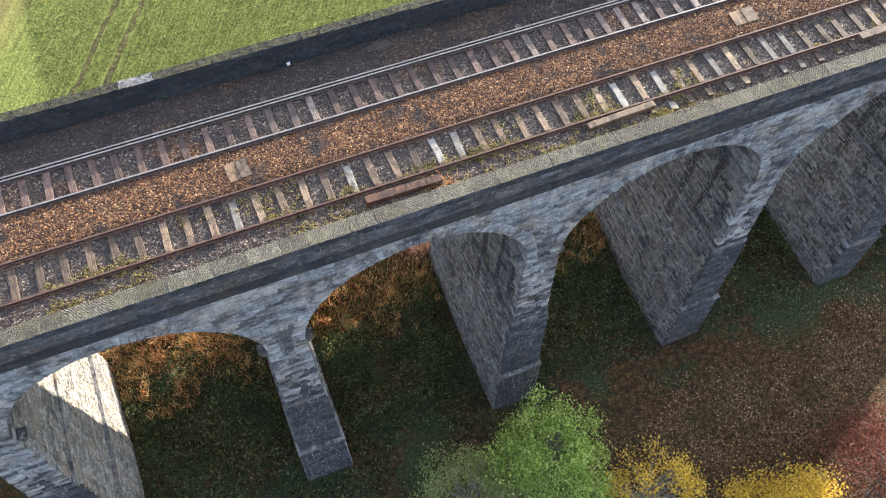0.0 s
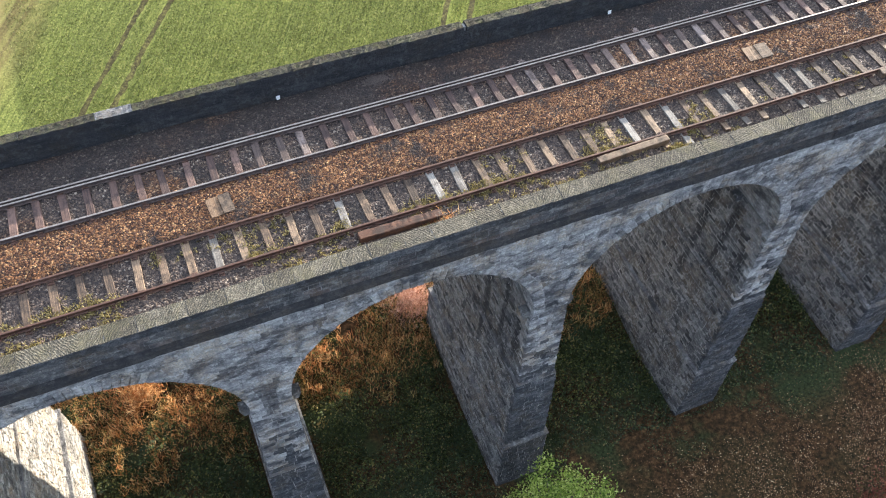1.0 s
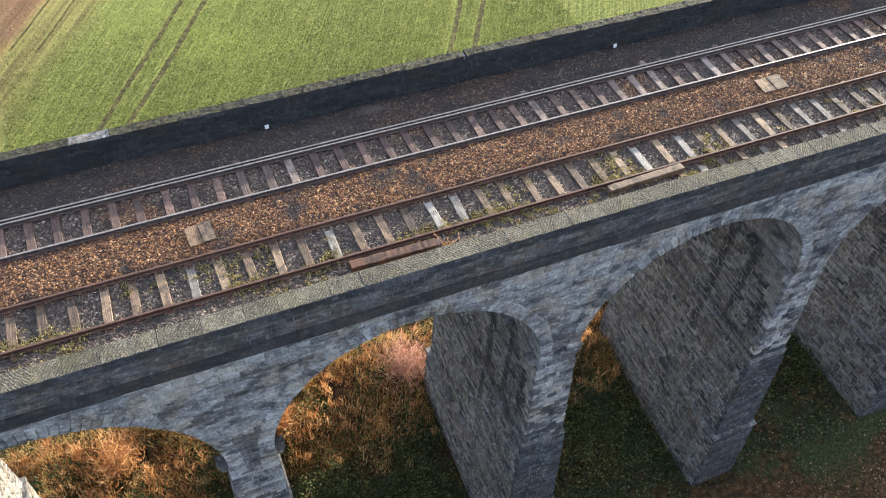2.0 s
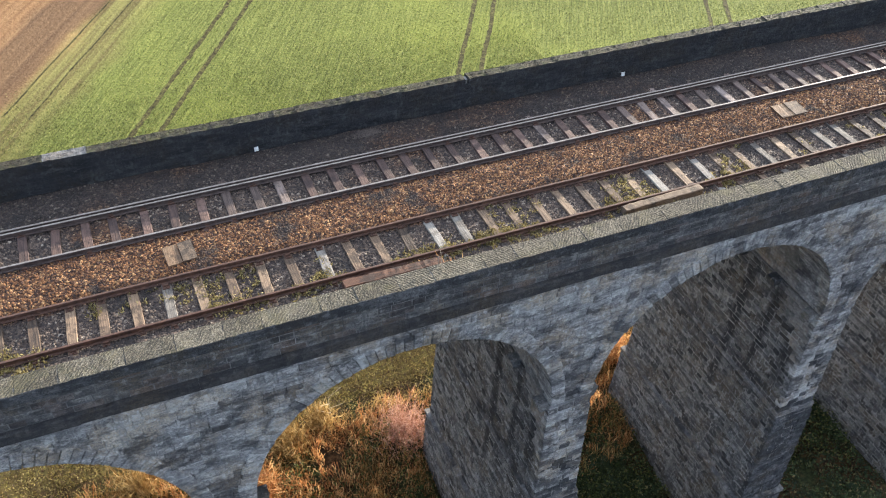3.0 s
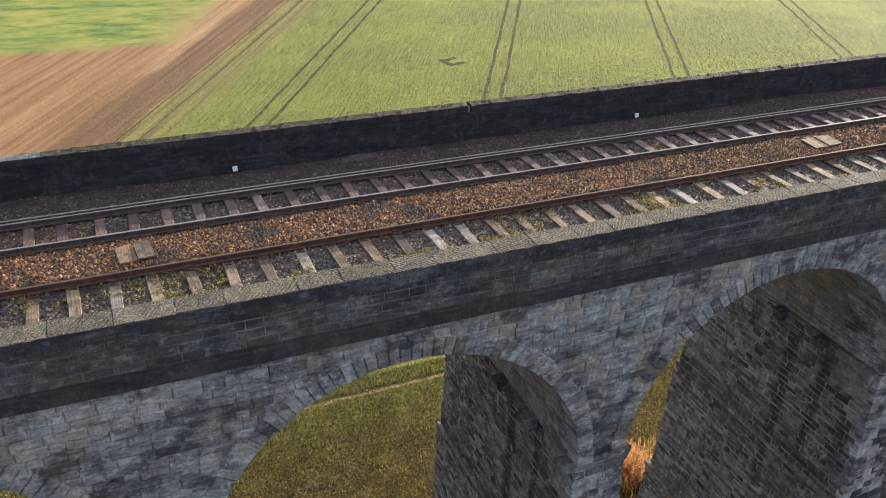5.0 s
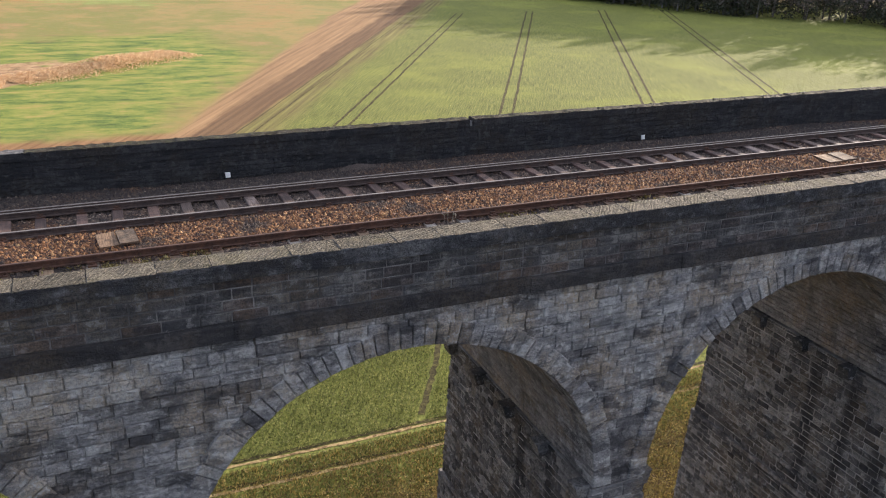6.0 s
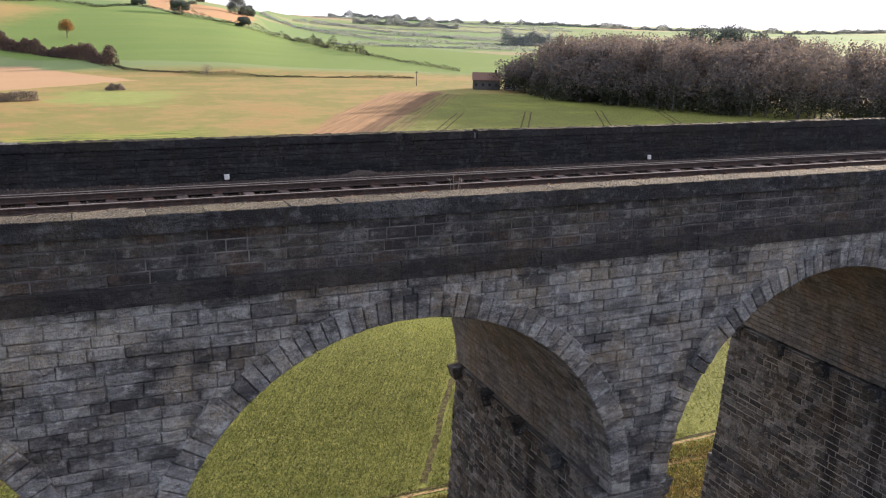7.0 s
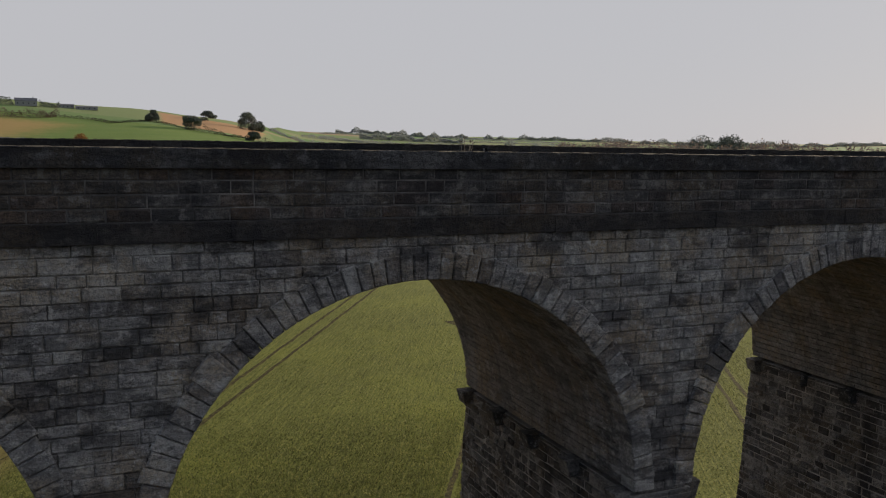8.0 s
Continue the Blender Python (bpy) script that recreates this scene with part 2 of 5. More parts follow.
def timber_material(name, dark, mid, light, along="x"):
    n = Nodes(name)
    r = n.random()
    s = n.stretched(1.2, 30, 30) if along == "x" else n.stretched(30, 1.2, 30)
    g = n.noise(1.0, 5, 0.65, s)
    c = n.ramp(n.math("ADD", n.math("MULTIPLY", g, 0.7), n.math("MULTIPLY", r, 0.42)), [(0.32, dark), (0.58, mid), (0.86, light)])
    c = n.mix(n.span(n.noise(2.5, 5, 0.7), 0.46, 0.62, 0.0, 0.75), c, dark)
    return n.finish(c, 0.85, g, 0.02)


SLEEPER = timber_material("weathered_sleeper_timber", (0.03, 0.019, 0.012), (0.145, 0.092, 0.055), (0.32, 0.22, 0.132), "y")
SLEEPER_PALE = timber_material("bleached_sleeper_timber", (0.07, 0.055, 0.043), (0.2, 0.172, 0.142), (0.34, 0.305, 0.26), "y")
SLEEPER_WORN = timber_material("worn_grey_sleeper_timber", (0.045, 0.03, 0.024), (0.14, 0.095, 0.075), (0.26, 0.205, 0.175), "y")
SLEEPER_BROWN = timber_material("creosoted_sleeper_timber", (0.03, 0.017, 0.014), (0.095, 0.054, 0.04), (0.18, 0.11, 0.082), "y")
BAULK_RED = timber_material("rotten_red_timber", (0.018, 0.01, 0.006), (0.1, 0.042, 0.02), (0.22, 0.105, 0.05))
BAULK_GREY = timber_material("grey_brown_timber", (0.03, 0.02, 0.013), (0.105, 0.068, 0.041), (0.21, 0.145, 0.09))
BOARD = timber_material("orange_plywood", (0.045, 0.025, 0.013), (0.14, 0.077, 0.036), (0.27, 0.175, 0.1), "y")


def metal_material(name, a, b, rough, metal):
    n = Nodes(name)
    c = n.ramp(n.noise(8, 5, 0.7), [(0.35, a), (0.7, b)])
    return n.finish(c, rough, n.noise(60, 3), 0.004, metal)


RUST = metal_material("rusted_rail_steel", (0.045, 0.023, 0.015), (0.125, 0.06, 0.037), 0.75, 0.15)
RAIL_SIDE = metal_material("brown_rail_steel", (0.032, 0.021, 0.017), (0.085, 0.056, 0.044), 0.8, 0.0)
RAIL_TOP = metal_material("polished_rail_head", (0.16, 0.13, 0.11), (0.3, 0.26, 0.225), 0.38, 0.6)


# ---- masonry ----
def stone_shape(l, h, d, seed, gap=0.016, rough=0.014):
    """A dressed block: u along x, depth along y (front at 0), height along z, with a chamfered, slightly uneven front."""
    r = random.Random(seed)
    g, c = gap / 2, min(0.022, h * 0.09)
    a = [(g, g), (l - g, g), (l - g, h - g), (g, h - g)]
    b = [(g + c, g + c), (l - g - c, g + c), (l - g - c, h - g - c), (g + c, h - g - c)]
    v = [(x, d, z) for x, z in a] + [(x, 0.016, z) for x, z in a]
    v += [(x + r.uniform(-0.01, 0.01), r.uniform(-rough, rough * 0.3), z + r.uniform(-0.008, 0.008)) for x, z in b]
    f = [(8, 9, 10, 11)]
    for i in range(4):
        j = (i + 1) % 4
        f += [(i, j, j + 4, i + 4), (i + 4, j + 4, j + 8, i + 8)]
    return v, f


def lay(parent, m, v0, v1, heights, spans, lens, choose, limit, near, depth=0.2, seed=1, rough=0.014, name="stone", gap=0.016):
    """Courses of blocks on the plane m (u, depth, up): up to limit of them, the ones that near() picks, as parts; the rest joined.
    choose(u, v, chance) gives a block's material."""
    r = random.Random(seed)
    shared, rest, made, v, k = {}, {}, 0, v0, 0
    while v < v1 - 0.05:
        h = min(heights[k % len(heights)], v1 - v)
        whole = h == heights[k % len(heights)]
        for u0, u1 in spans(v, v + h):
            u = u0
            first = r.uniform(0.3, 0.9)
            while u < u1 - 0.02:
                i = r.randrange(len(lens))
                l = lens[i] * (first if u == u0 else 1.0)
                cut = u == u0
                if u1 - (u + l) < 0.14:
                    l, cut = u1 - u, True
                at = m @ pose(u, 0, v)
                stuff = choose(u + l / 2, v + h / 2, r.random())
                if whole and not cut and made < limit and near(u + l / 2, v):
                    key = (i, k % len(heights), r.randrange(3), stuff.name)
                    if key not in shared:
                        shared[key] = mesh(name, *stone_shape(l, h, depth, i * 31 + k % len(heights) * 7 + key[2], gap, rough), stuff)
                    piece(name, shared[key], parent, at)
                    made += 1
                else:
                    rest.setdefault(stuff.name, (Heap(), stuff))[0].add(*stone_shape(l, h, depth, r.random(), gap, rough), at)
                u += l
        v += h
        k += 1
    for heap, stuff in rest.values():
        tagged(piece("stonework", heap.mesh("stonework", stuff), parent), kind="stuff")


viaduct = empty("viaduct", "long weathered gritstone railway viaduct of round arches across a valley", "viaduct", at=(0, 0, 0))
ARCH_X = {k: ARCH0 + k * SPAN for k in ARCHES}
PIER_X = [ARCH0 + (k + 0.5) * SPAN for k in range(-3, 4)]
HALF = SPAN / 2 - ARCH_R
SPRING = ARCH_Z - 0.1
N_RING = 60


def vault(cx):
    """One bay of the body: round arch below, level top, from the near to the far face."""
    y0, y1, top, r = FACE + 0.035, BACK, -0.42, ARCH_R + 0.05
    arc = [(cx - SPAN / 2, SPRING)] + [(cx - r * math.cos(math.pi * i / 40), ARCH_Z + r * math.sin(math.pi * i / 40)) for i in range(41)] + [(cx + SPAN / 2, SPRING)]
    v, f = [], []
    for x, z in arc:
        v += [(x, y0, z), (x, y1, z), (x, y0, top), (x, y1, top)]
    for i in range(len(arc) - 1):
        a, b = 4 * i, 4 * i + 4
        f += [(a, b, b + 2, a + 2), (b + 1, a + 1, a + 3, b + 3), (a + 1, b + 1, b, a), (a + 2, b + 2, b + 3, a + 3)]
    return piece("vault", mesh("vault", v, f, MORTAR), viaduct)


def ring(k, cx, y_front, sign, parent):
    """Voussoirs of one arch face, each a wedge turned about the arch's centre."""
    step = math.pi / N_RING
    shapes = []
    for s in range(9):
        r = random.Random(s + 11)
        out = ARCH_R + RING + r.uniform(-0.05, 0.04)
        g = 0.006
        v = []
        for y, inset, bulge in ((0.5, 0.0, 0), (0.02, 0.0, 0), (0.0, 0.02, 1)):
            for rad, ang in ((ARCH_R + inset, -step / 2 + (g + inset) / ARCH_R), (ARCH_R + inset, step / 2 - (g + inset) / ARCH_R), (out - inset, step / 2 - (g + inset) / out), (out - inset, -step / 2 + (g + inset) / out)):
                v.append((-rad * math.sin(ang), sign * (y + bulge * r.uniform(-0.022, 0.01)), rad * math.cos(ang)))
        f = [(8, 9, 10, 11)[::-1 if sign < 0 else 1]]
        for i in range(4):
            j = (i + 1) % 4
            f += [(i, j, j + 4, i + 4), (i + 4, j + 4, j + 8, i + 8)]
        shapes.append(mesh("voussoir", v, f, (STONE, STONE_PALE, STONE, STONE, STONE_PALE, STONE, STONE, STONE_DIM, STONE)[s]))
    r = random.Random(k)
    for i in range(N_RING):
        a = -90 + (i + 0.5) * 180 / N_RING
        piece("voussoir", shapes[r.randrange(9)], parent, pose(cx, y_front + sign * r.uniform(-0.02, 0.012), ARCH_Z, 0, a, 0))


def haunch_stone(cx, parent):
    """The large pale block set against the ring at the haunch."""
    v, f = stone_shape(0.5, 0.56, 0.3, cx, 0.01, 0.03)
    me = mesh("haunch_stone", v, f, STONE_PALE)
    piece("haunch_stone", me, parent, pose(cx, FACE - 0.075, ARCH_Z, 0, -49, 0) @ pose(-0.25, 0, ARCH_R + 0.02))


def soffit(cx, parent):
    """Coursed stones that line the underside of a vault."""
    heap, edge, r, rows = Heap(), Heap(), random.Random(int(cx)), 84
    w = math.pi * ARCH_R / rows
    for i in range(rows):
        a = -90 + i * 180 / rows
        y = FACE + 0.45
        while y < BACK - 0.05:
            l = min(r.uniform(0.3, 0.6), BACK - y)
            v, f = stone_shape(l, w, 0.12, r.random(), rough=0.016)
            q = [(z - w / 2, y + x, -ARCH_R + (0.04 - d) - 0.0) for x, d, z in v]
            q = [(a0, b0, ARCH_R + (d - 0.01)) for (a0, b0, _), (x, d, z) in zip(q, v)]
            (edge if y < FACE + 0.5 + abs(a) / 90 * 0.9 else heap).add(q, f, pose(cx, 0, ARCH_Z, 0, a + 90 / rows, 0))
            y += l
    tagged(piece("soffit", heap.mesh("soffit", STONE_SOFFIT), parent), kind="stuff")
    tagged(piece("soffit_edge", edge.mesh("soffit_edge", STONE), parent), kind="stuff")


def spandrel_spans(v0, v1):
    zm, cuts = (v0 + v1) / 2, []
    for cx in ARCH_X.values():
        w = math.sqrt(max(0.0, (ARCH_R + 0.16) ** 2 - (zm - ARCH_Z) ** 2)) if zm > ARCH_Z else ARCH_R
        if w > 0:
            cuts.append((cx - w, cx + w))
    out, u = [], X0
    for a, b in cuts:
        if a - u > 0.12:
            out.append((u, a))
        u = b
    if X1 - u > 0.12:
        out.append((u, X1))
    return out


for k, cx in ARCH_X.items():
    bay = vault(cx)
    ring(k, cx, FACE - 0.05, 1, bay)
    soffit(cx, bay)
    haunch_stone(cx, bay)

def spandrel_stone(u, v, c):
    """Cleaner stone below the string course, sooty patches lower down."""
    w = 0.55 * noise.noise((u * 0.35, v * 0.7, 2.0)) + 0.35 * noise.noise((u * 1.2, v * 1.6, 5.0)) + 0.16 * (c - 0.5) + 0.12 * (v + 2.2)
    return STONE_PALE if w > 0.16 else STONE_DIM if w < -0.24 else STONE


spandrel = piece("spandrel_wall", mesh("spandrel_wall", *box(X0, X1, FACE + 0.039, FACE + 0.4, -1.1, -0.44), MORTAR), viaduct)
lay(spandrel, pose(0, FACE, 0), SPRING, STRING_Z0, [0.235, 0.2, 0.27, 0.215, 0.25], spandrel_spans, [0.3, 0.42, 0.58, 0.78], spandrel_stone, 300, lambda u, v: -2 < u < 14 and v > -4.4, seed=3, rough=0.024, gap=0.008)

# piers with battered faces and a plinth
BATTER_X, BATTER_Y, PLINTH, STEP, OFFSET = 0.0155, 0.041, -17.15, -11.35, 0.1


def pier(cx, index):
    """A battered pier: upper stage, a set-off, the lower stage and a plinth, each faced with coursed blocks."""
    def at(z, grow=0.0):
        d = SPRING - z
        return HALF + BATTER_X * d + grow, FACE - BATTER_Y * d - grow, BACK + BATTER_Y * d + grow

    def solid(za, zb, grow):
        v = []
        for z in (za, zb):
            w, n, b = at(z, grow)
            v += [(cx - w, n, z), (cx + w, n, z), (cx + w, b, z), (cx - w, b, z)]
        return v, [(0, 3, 2, 1), (4, 5, 6, 7), (0, 1, 5, 4), (1, 2, 6, 5), (2, 3, 7, 6), (3, 0, 4, 7)]

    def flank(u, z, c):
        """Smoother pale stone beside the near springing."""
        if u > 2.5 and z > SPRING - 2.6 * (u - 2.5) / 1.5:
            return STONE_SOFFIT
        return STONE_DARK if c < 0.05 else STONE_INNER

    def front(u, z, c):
        # Share of darker blocks grows downward: fading sky light put into the colour.
        return STONE_SHADE_STAIN if c < (z + 7.6) / -4.0 else STONE_DIM if c < 0.3 else STONE if c < 0.85 else STONE_PALE

    core = piece("pier", mesh("pier", *solid(STEP, SPRING, -0.012), JOINT), viaduct)
    lower = piece("lower_stage", mesh("lower_stage", *solid(PLINTH, STEP, OFFSET - 0.012), JOINT), core)
    base = piece("plinth", mesh("plinth", *solid(GROUND - 1.6, PLINTH - 0.03, OFFSET + 0.13), JOINT), core)
    piece("set_off", mesh("set_off", *solid(STEP - 0.1, STEP + 0.05, OFFSET + 0.004), STONE_DIM), core)
    piece("plinth_cap", mesh("plinth_cap", *solid(PLINTH - 0.16, PLINTH, OFFSET + 0.2), STONE_DIM), core)
    seen = -12 < cx < 30
    for owner, za, zb, grow, quota in ((core, STEP + 0.05, SPRING, 0.0, 1.0), (lower, PLINTH, STEP - 0.1, OFFSET, 0.4), (base, GROUND - 1.4, PLINTH - 0.16, OFFSET + 0.142, 0.0)):
        w0, n0, b0 = at(za, grow)
        w1, n1, b1 = at(zb, grow)
        h, deep = zb - za, (b0 - n0) / 2
        faces = [
            ("n", Vector((cx, n0, za)), Vector((1, 0, 0)), Vector((0, n1 - n0, h)), lambda v: (-(w0 - BATTER_X * v), w0 - BATTER_X * v)),
            ("w", Vector((cx - w0, (n0 + b0) / 2, za)), Vector((0, -1, 0)), Vector((w0 - w1, 0, h)), lambda v: (-deep + BATTER_Y * v, deep - BATTER_Y * v)),
            ("e", Vector((cx + w0, (n0 + b0) / 2, za)), Vector((0, 1, 0)), Vector((w1 - w0, 0, h)), lambda v: (-deep + BATTER_Y * v, deep - BATTER_Y * v)),
        ]
        for key, o, u, up, width in faces:
            up = up.normalized()
            m = Matrix((u, up.cross(u), up)).transposed().to_4x4()
            m.translation = o
            # West and east flanks take different stone; the east one is paler.
            pick = (lambda q, v, c, za=za: front(q, za + v, c)) if key == "n" else (lambda q, v, c, za=za: flank(q, za + v, c)) if key == "w" else (lambda q, v, c: STONE_EAST)
            limit = int(quota * (150 if key == "w" and cx > 5 else 60 if key == "n" else 0)) if seen else 0
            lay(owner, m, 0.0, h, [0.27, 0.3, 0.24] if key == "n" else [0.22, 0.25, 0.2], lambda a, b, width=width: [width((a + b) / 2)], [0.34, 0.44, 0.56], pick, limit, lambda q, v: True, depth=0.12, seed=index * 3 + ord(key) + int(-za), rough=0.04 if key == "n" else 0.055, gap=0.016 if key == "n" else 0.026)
        z, k = za, 0
        while seen and owner is not base and z < zb - 0.3:
            w, n, _ = at(z + 0.15, grow)
            for side in (-1, 1):
                # Lower quoins switch to the darker set, carrying on the painted shade.
                piece("quoin", (QUOINS if z > -10.5 - 0.7 * (k % 3) else LOW_SHADE_QUOINS)[(k + index) % 6], owner, pose(cx + side * w, n, z, 0, 0, 0) @ Matrix.Diagonal((-side, 1, 1, 1)))
            z += 0.3
            k += 1
    for side in (-1, 1):
        for y in (FACE + 0.32, FACE + 2.25, FACE + 4.15, FACE + 6.05, BACK - 0.3):
            piece("corbel", CORBEL if side < 0 else CORBEL_E, core, pose(cx + side * HALF, y, SPRING))


def corbel_shape(side):
    bm = bmesh.new()
    bmesh.ops.create_cube(bm, size=1.0)
    for v in bm.verts:
        v.co = Vector((v.co.x * 0.66 + side * 0.04, v.co.y * 0.42, v.co.z * 0.4 - 0.15))
        if v.co.z < -0.2 and v.co.x * side > 0:
            v.co.x -= side * 0.12
    bmesh.ops.bevel(bm, geom=bm.edges[:], offset=0.02, segments=1, affect="EDGES")
    me = bpy.data.meshes.new("corbel")
    bm.to_mesh(me)
    bm.free()
    me.materials.append(STONE_INNER)
    return me


CORBEL, CORBEL_E = corbel_shape(-1), corbel_shape(1)


def quoin_shape(seed, low_shade=False):
    """A rock-faced corner block: long and short turn about from course to course."""
    r = random.Random(seed)
    a, b = ((0.52, 0.15), (0.3, 0.27))[seed % 2]
    out = r.uniform(0.02, 0.05)
    v, f = box(-out, a, -out, b, 0.012, 0.288)
    v = [(x + (r.uniform(-0.02, 0.02) if x < 0 else 0), y + (r.uniform(-0.02, 0.02) if y < 0 else 0), z + r.uniform(-0.012, 0.006)) for x, y, z in v]
    return mesh("quoin", v, f, STONE_SHADE_STAIN if low_shade else (STONE, STONE_DIM, STONE, STONE, STONE_DIM, STONE_PALE)[seed])


QUOINS, LOW_SHADE_QUOINS = [quoin_shape(i) for i in range(6)], [quoin_shape(i, True) for i in range(6)]
for i, cx in enumerate(PIER_X):
    pier(cx, i)

# string course, parapets and copings
def run_of(name, parent, y0, y1, z0, z1, lens, material, seed, side=None, jitter=0.012, wave=0.0, limit_x=(-14, 36), broken=None):
    r = random.Random(seed)
    x, shared, rest = X0, {}, Heap()
    while x < X1 - 0.05:
        i = r.randrange(len(lens))
        l = min(lens[i], X1 - x)
        key = (i, r.randrange(4), broken is not None and r.random() < 0.035)
        if broken is not None and r.random() < 0.045:
            x += 0.12
            continue
        if l == lens[i] and limit_x[0] < x < limit_x[1]:
            if key not in shared:
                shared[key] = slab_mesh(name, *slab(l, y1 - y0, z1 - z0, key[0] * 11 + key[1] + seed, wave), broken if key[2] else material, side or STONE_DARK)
            piece(name, shared[key], parent, pose(x, y0 + r.uniform(-jitter, jitter), z0 + r.uniform(-jitter, jitter) * 0.5, r.uniform(-12, 12) * jitter, r.uniform(-12, 12) * jitter, r.uniform(-12, 12) * jitter))
        else:
            rest.add(*slab(l, y1 - y0, z1 - z0, r.random(), wave), pose(x, y0, z0))
        x += l
    if rest.v:
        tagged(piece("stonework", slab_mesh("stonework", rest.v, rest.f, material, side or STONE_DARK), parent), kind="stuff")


def slab(l, w, h, seed, wave):
    """A coping block with a tooled, slightly uneven top and eased edges."""
    r = random.Random(seed)
    g, c, nx, ny = 0.001, 0.014, max(2, int(l / 0.12)), 5
    v, f = [], []
    top = {}
    for i in range(nx + 1):
        for j in range(ny + 1):
            top[i, j] = len(v)
            v.append((g + c + (l - 2 * g - 2 * c) * i / nx, c + (w - 2 * c) * j / ny, h + r.uniform(-1, 0.5) * wave))
    for i in range(nx):
        for j in range(ny):
            f.append((top[i, j], top[i + 1, j], top[i + 1, j + 1], top[i, j + 1]))
    rim = [top[i, 0] for i in range(nx + 1)] + [top[nx, j] for j in range(1, ny + 1)] + [top[i, ny] for i in range(nx - 1, -1, -1)] + [top[0, j] for j in range(ny - 1, 0, -1)]
    lo, hi = [], []
    for q in rim:
        x, y, z = v[q]
        x2 = g if x < g + c + 1e-4 else l - g if x > l - g - c - 1e-4 else x
        y2 = 0.0 if y < c + 1e-4 else w if y > w - c - 1e-4 else y
        hi.append(len(v)); v.append((x2, y2 + (r.uniform(-0.3, 0.3) * wave if y2 in (0.0, w) else 0), h - c))
        lo.append(len(v)); v.append((x2, y2, 0.0))
    n = len(rim)
    for i in range(n):
        j = (i + 1) % n
        f += [(hi[i], hi[j], rim[j], rim[i]), (lo[i], lo[j], hi[j], hi[i])]
    f.append(tuple(lo[::-1]))
    return v, f


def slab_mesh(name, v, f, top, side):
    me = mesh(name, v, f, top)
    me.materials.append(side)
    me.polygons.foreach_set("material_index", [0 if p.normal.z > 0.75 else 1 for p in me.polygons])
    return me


string = piece("string_course", mesh("string_course", *box(X0, X1, FACE - 0.02, FACE + 0.3, STRING_Z0 + 0.02, STRING_Z1 - 0.02), MORTAR), viaduct)
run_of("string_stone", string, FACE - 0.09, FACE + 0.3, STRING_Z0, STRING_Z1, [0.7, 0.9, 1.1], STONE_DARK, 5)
near_wall = piece("parapet", mesh("parapet", *box(X0, X1, FACE + 0.043, NEAR_IN - 0.04, STRING_Z1 - 0.3, COPE_Z0), PARAPET_JOINT), viaduct)
PARAPET = stone_material("grey_parapet_stone", (0.05, 0.049, 0.051), (0.12, 0.116, 0.112), (0.26, 0.245, 0.226), 0.65, vary=0.4)
PARAPET_RED = stone_material("ruddy_parapet_stone", (0.05, 0.043, 0.041), (0.115, 0.097, 0.089), (0.23, 0.198, 0.178), 0.65, vary=0.4)
lay(near_wall, pose(0, FACE + 0.03, 0), STRING_Z1, COPE_Z0, [0.218], lambda a, b: [(X0, X1)], [0.36, 0.45, 0.55, 0.66], lambda u, v, c: PARAPET_RED if c < (0.5 if v < 0.15 else 0.18) else PARAPET, 300, lambda u, v: -8 < u < 26, seed=9)
near_cope = piece("coping", mesh("coping", *box(X0, X1, FACE + 0.06, NEAR_IN - 0.06, COPE_Z0 - 0.02, COPE_Z1 - 0.05), MORTAR), near_wall)
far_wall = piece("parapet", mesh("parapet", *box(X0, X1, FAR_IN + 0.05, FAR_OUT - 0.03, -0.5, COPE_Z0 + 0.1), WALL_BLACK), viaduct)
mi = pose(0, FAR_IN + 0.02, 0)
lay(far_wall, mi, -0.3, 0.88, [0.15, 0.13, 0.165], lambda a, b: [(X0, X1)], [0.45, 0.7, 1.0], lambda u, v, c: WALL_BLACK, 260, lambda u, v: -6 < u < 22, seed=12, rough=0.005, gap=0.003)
run_of("coping_stone", near_cope, FACE - 0.06, NEAR_IN - 0.03, COPE_Z0, COPE_Z1, [0.9, 1.1, 1.4], STONE_TOOLED, 21, STONE_SHADE_STAIN, jitter=0.003, wave=0.012)
far_cope = piece("coping", mesh("coping", *box(X0, X1, FAR_IN + 0.1, FAR_OUT - 0.06, 0.8, 1.02), MORTAR), far_wall)
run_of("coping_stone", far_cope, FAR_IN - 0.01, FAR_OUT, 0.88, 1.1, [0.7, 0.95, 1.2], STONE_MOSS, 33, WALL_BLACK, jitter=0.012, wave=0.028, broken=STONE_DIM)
piece("spandrel_wall", mesh("spandrel_wall", *box(X0, X1, BACK - 0.4, FAR_OUT - 0.06, -1.0, -0.5), STONE), viaduct)

# ---- track bed ----
def bed_height(x, y):
    z = -0.015 + 0.03 * noise.noise((x * 0.9, y * 0.9, 1.3)) + 0.018 * noise.noise((x * 4, y * 4, 5.0))
    step = lambda a, b: max(0.0, min(1.0, (y - a) / (b - a)))
    z += 0.085 * step(17.0, 17.3) * (1 - step(18.45, 18.75)) - 0.06 * step(18.9, 19.05) * (1 - step(20.1, 20.25)) - 0.035 * step(15.52, 15.7) * (1 - step(16.7, 16.9)) + 0.06 * step(20.4, 20.8)
    z += (0.06 if x < 14.5 else -0.05) * (1 - step(15.1, 15.35)) - 0.12 * step(21.2, 21.9) * (0.5 + noise.noise((x * 0.2, 0, 3)))
    return z


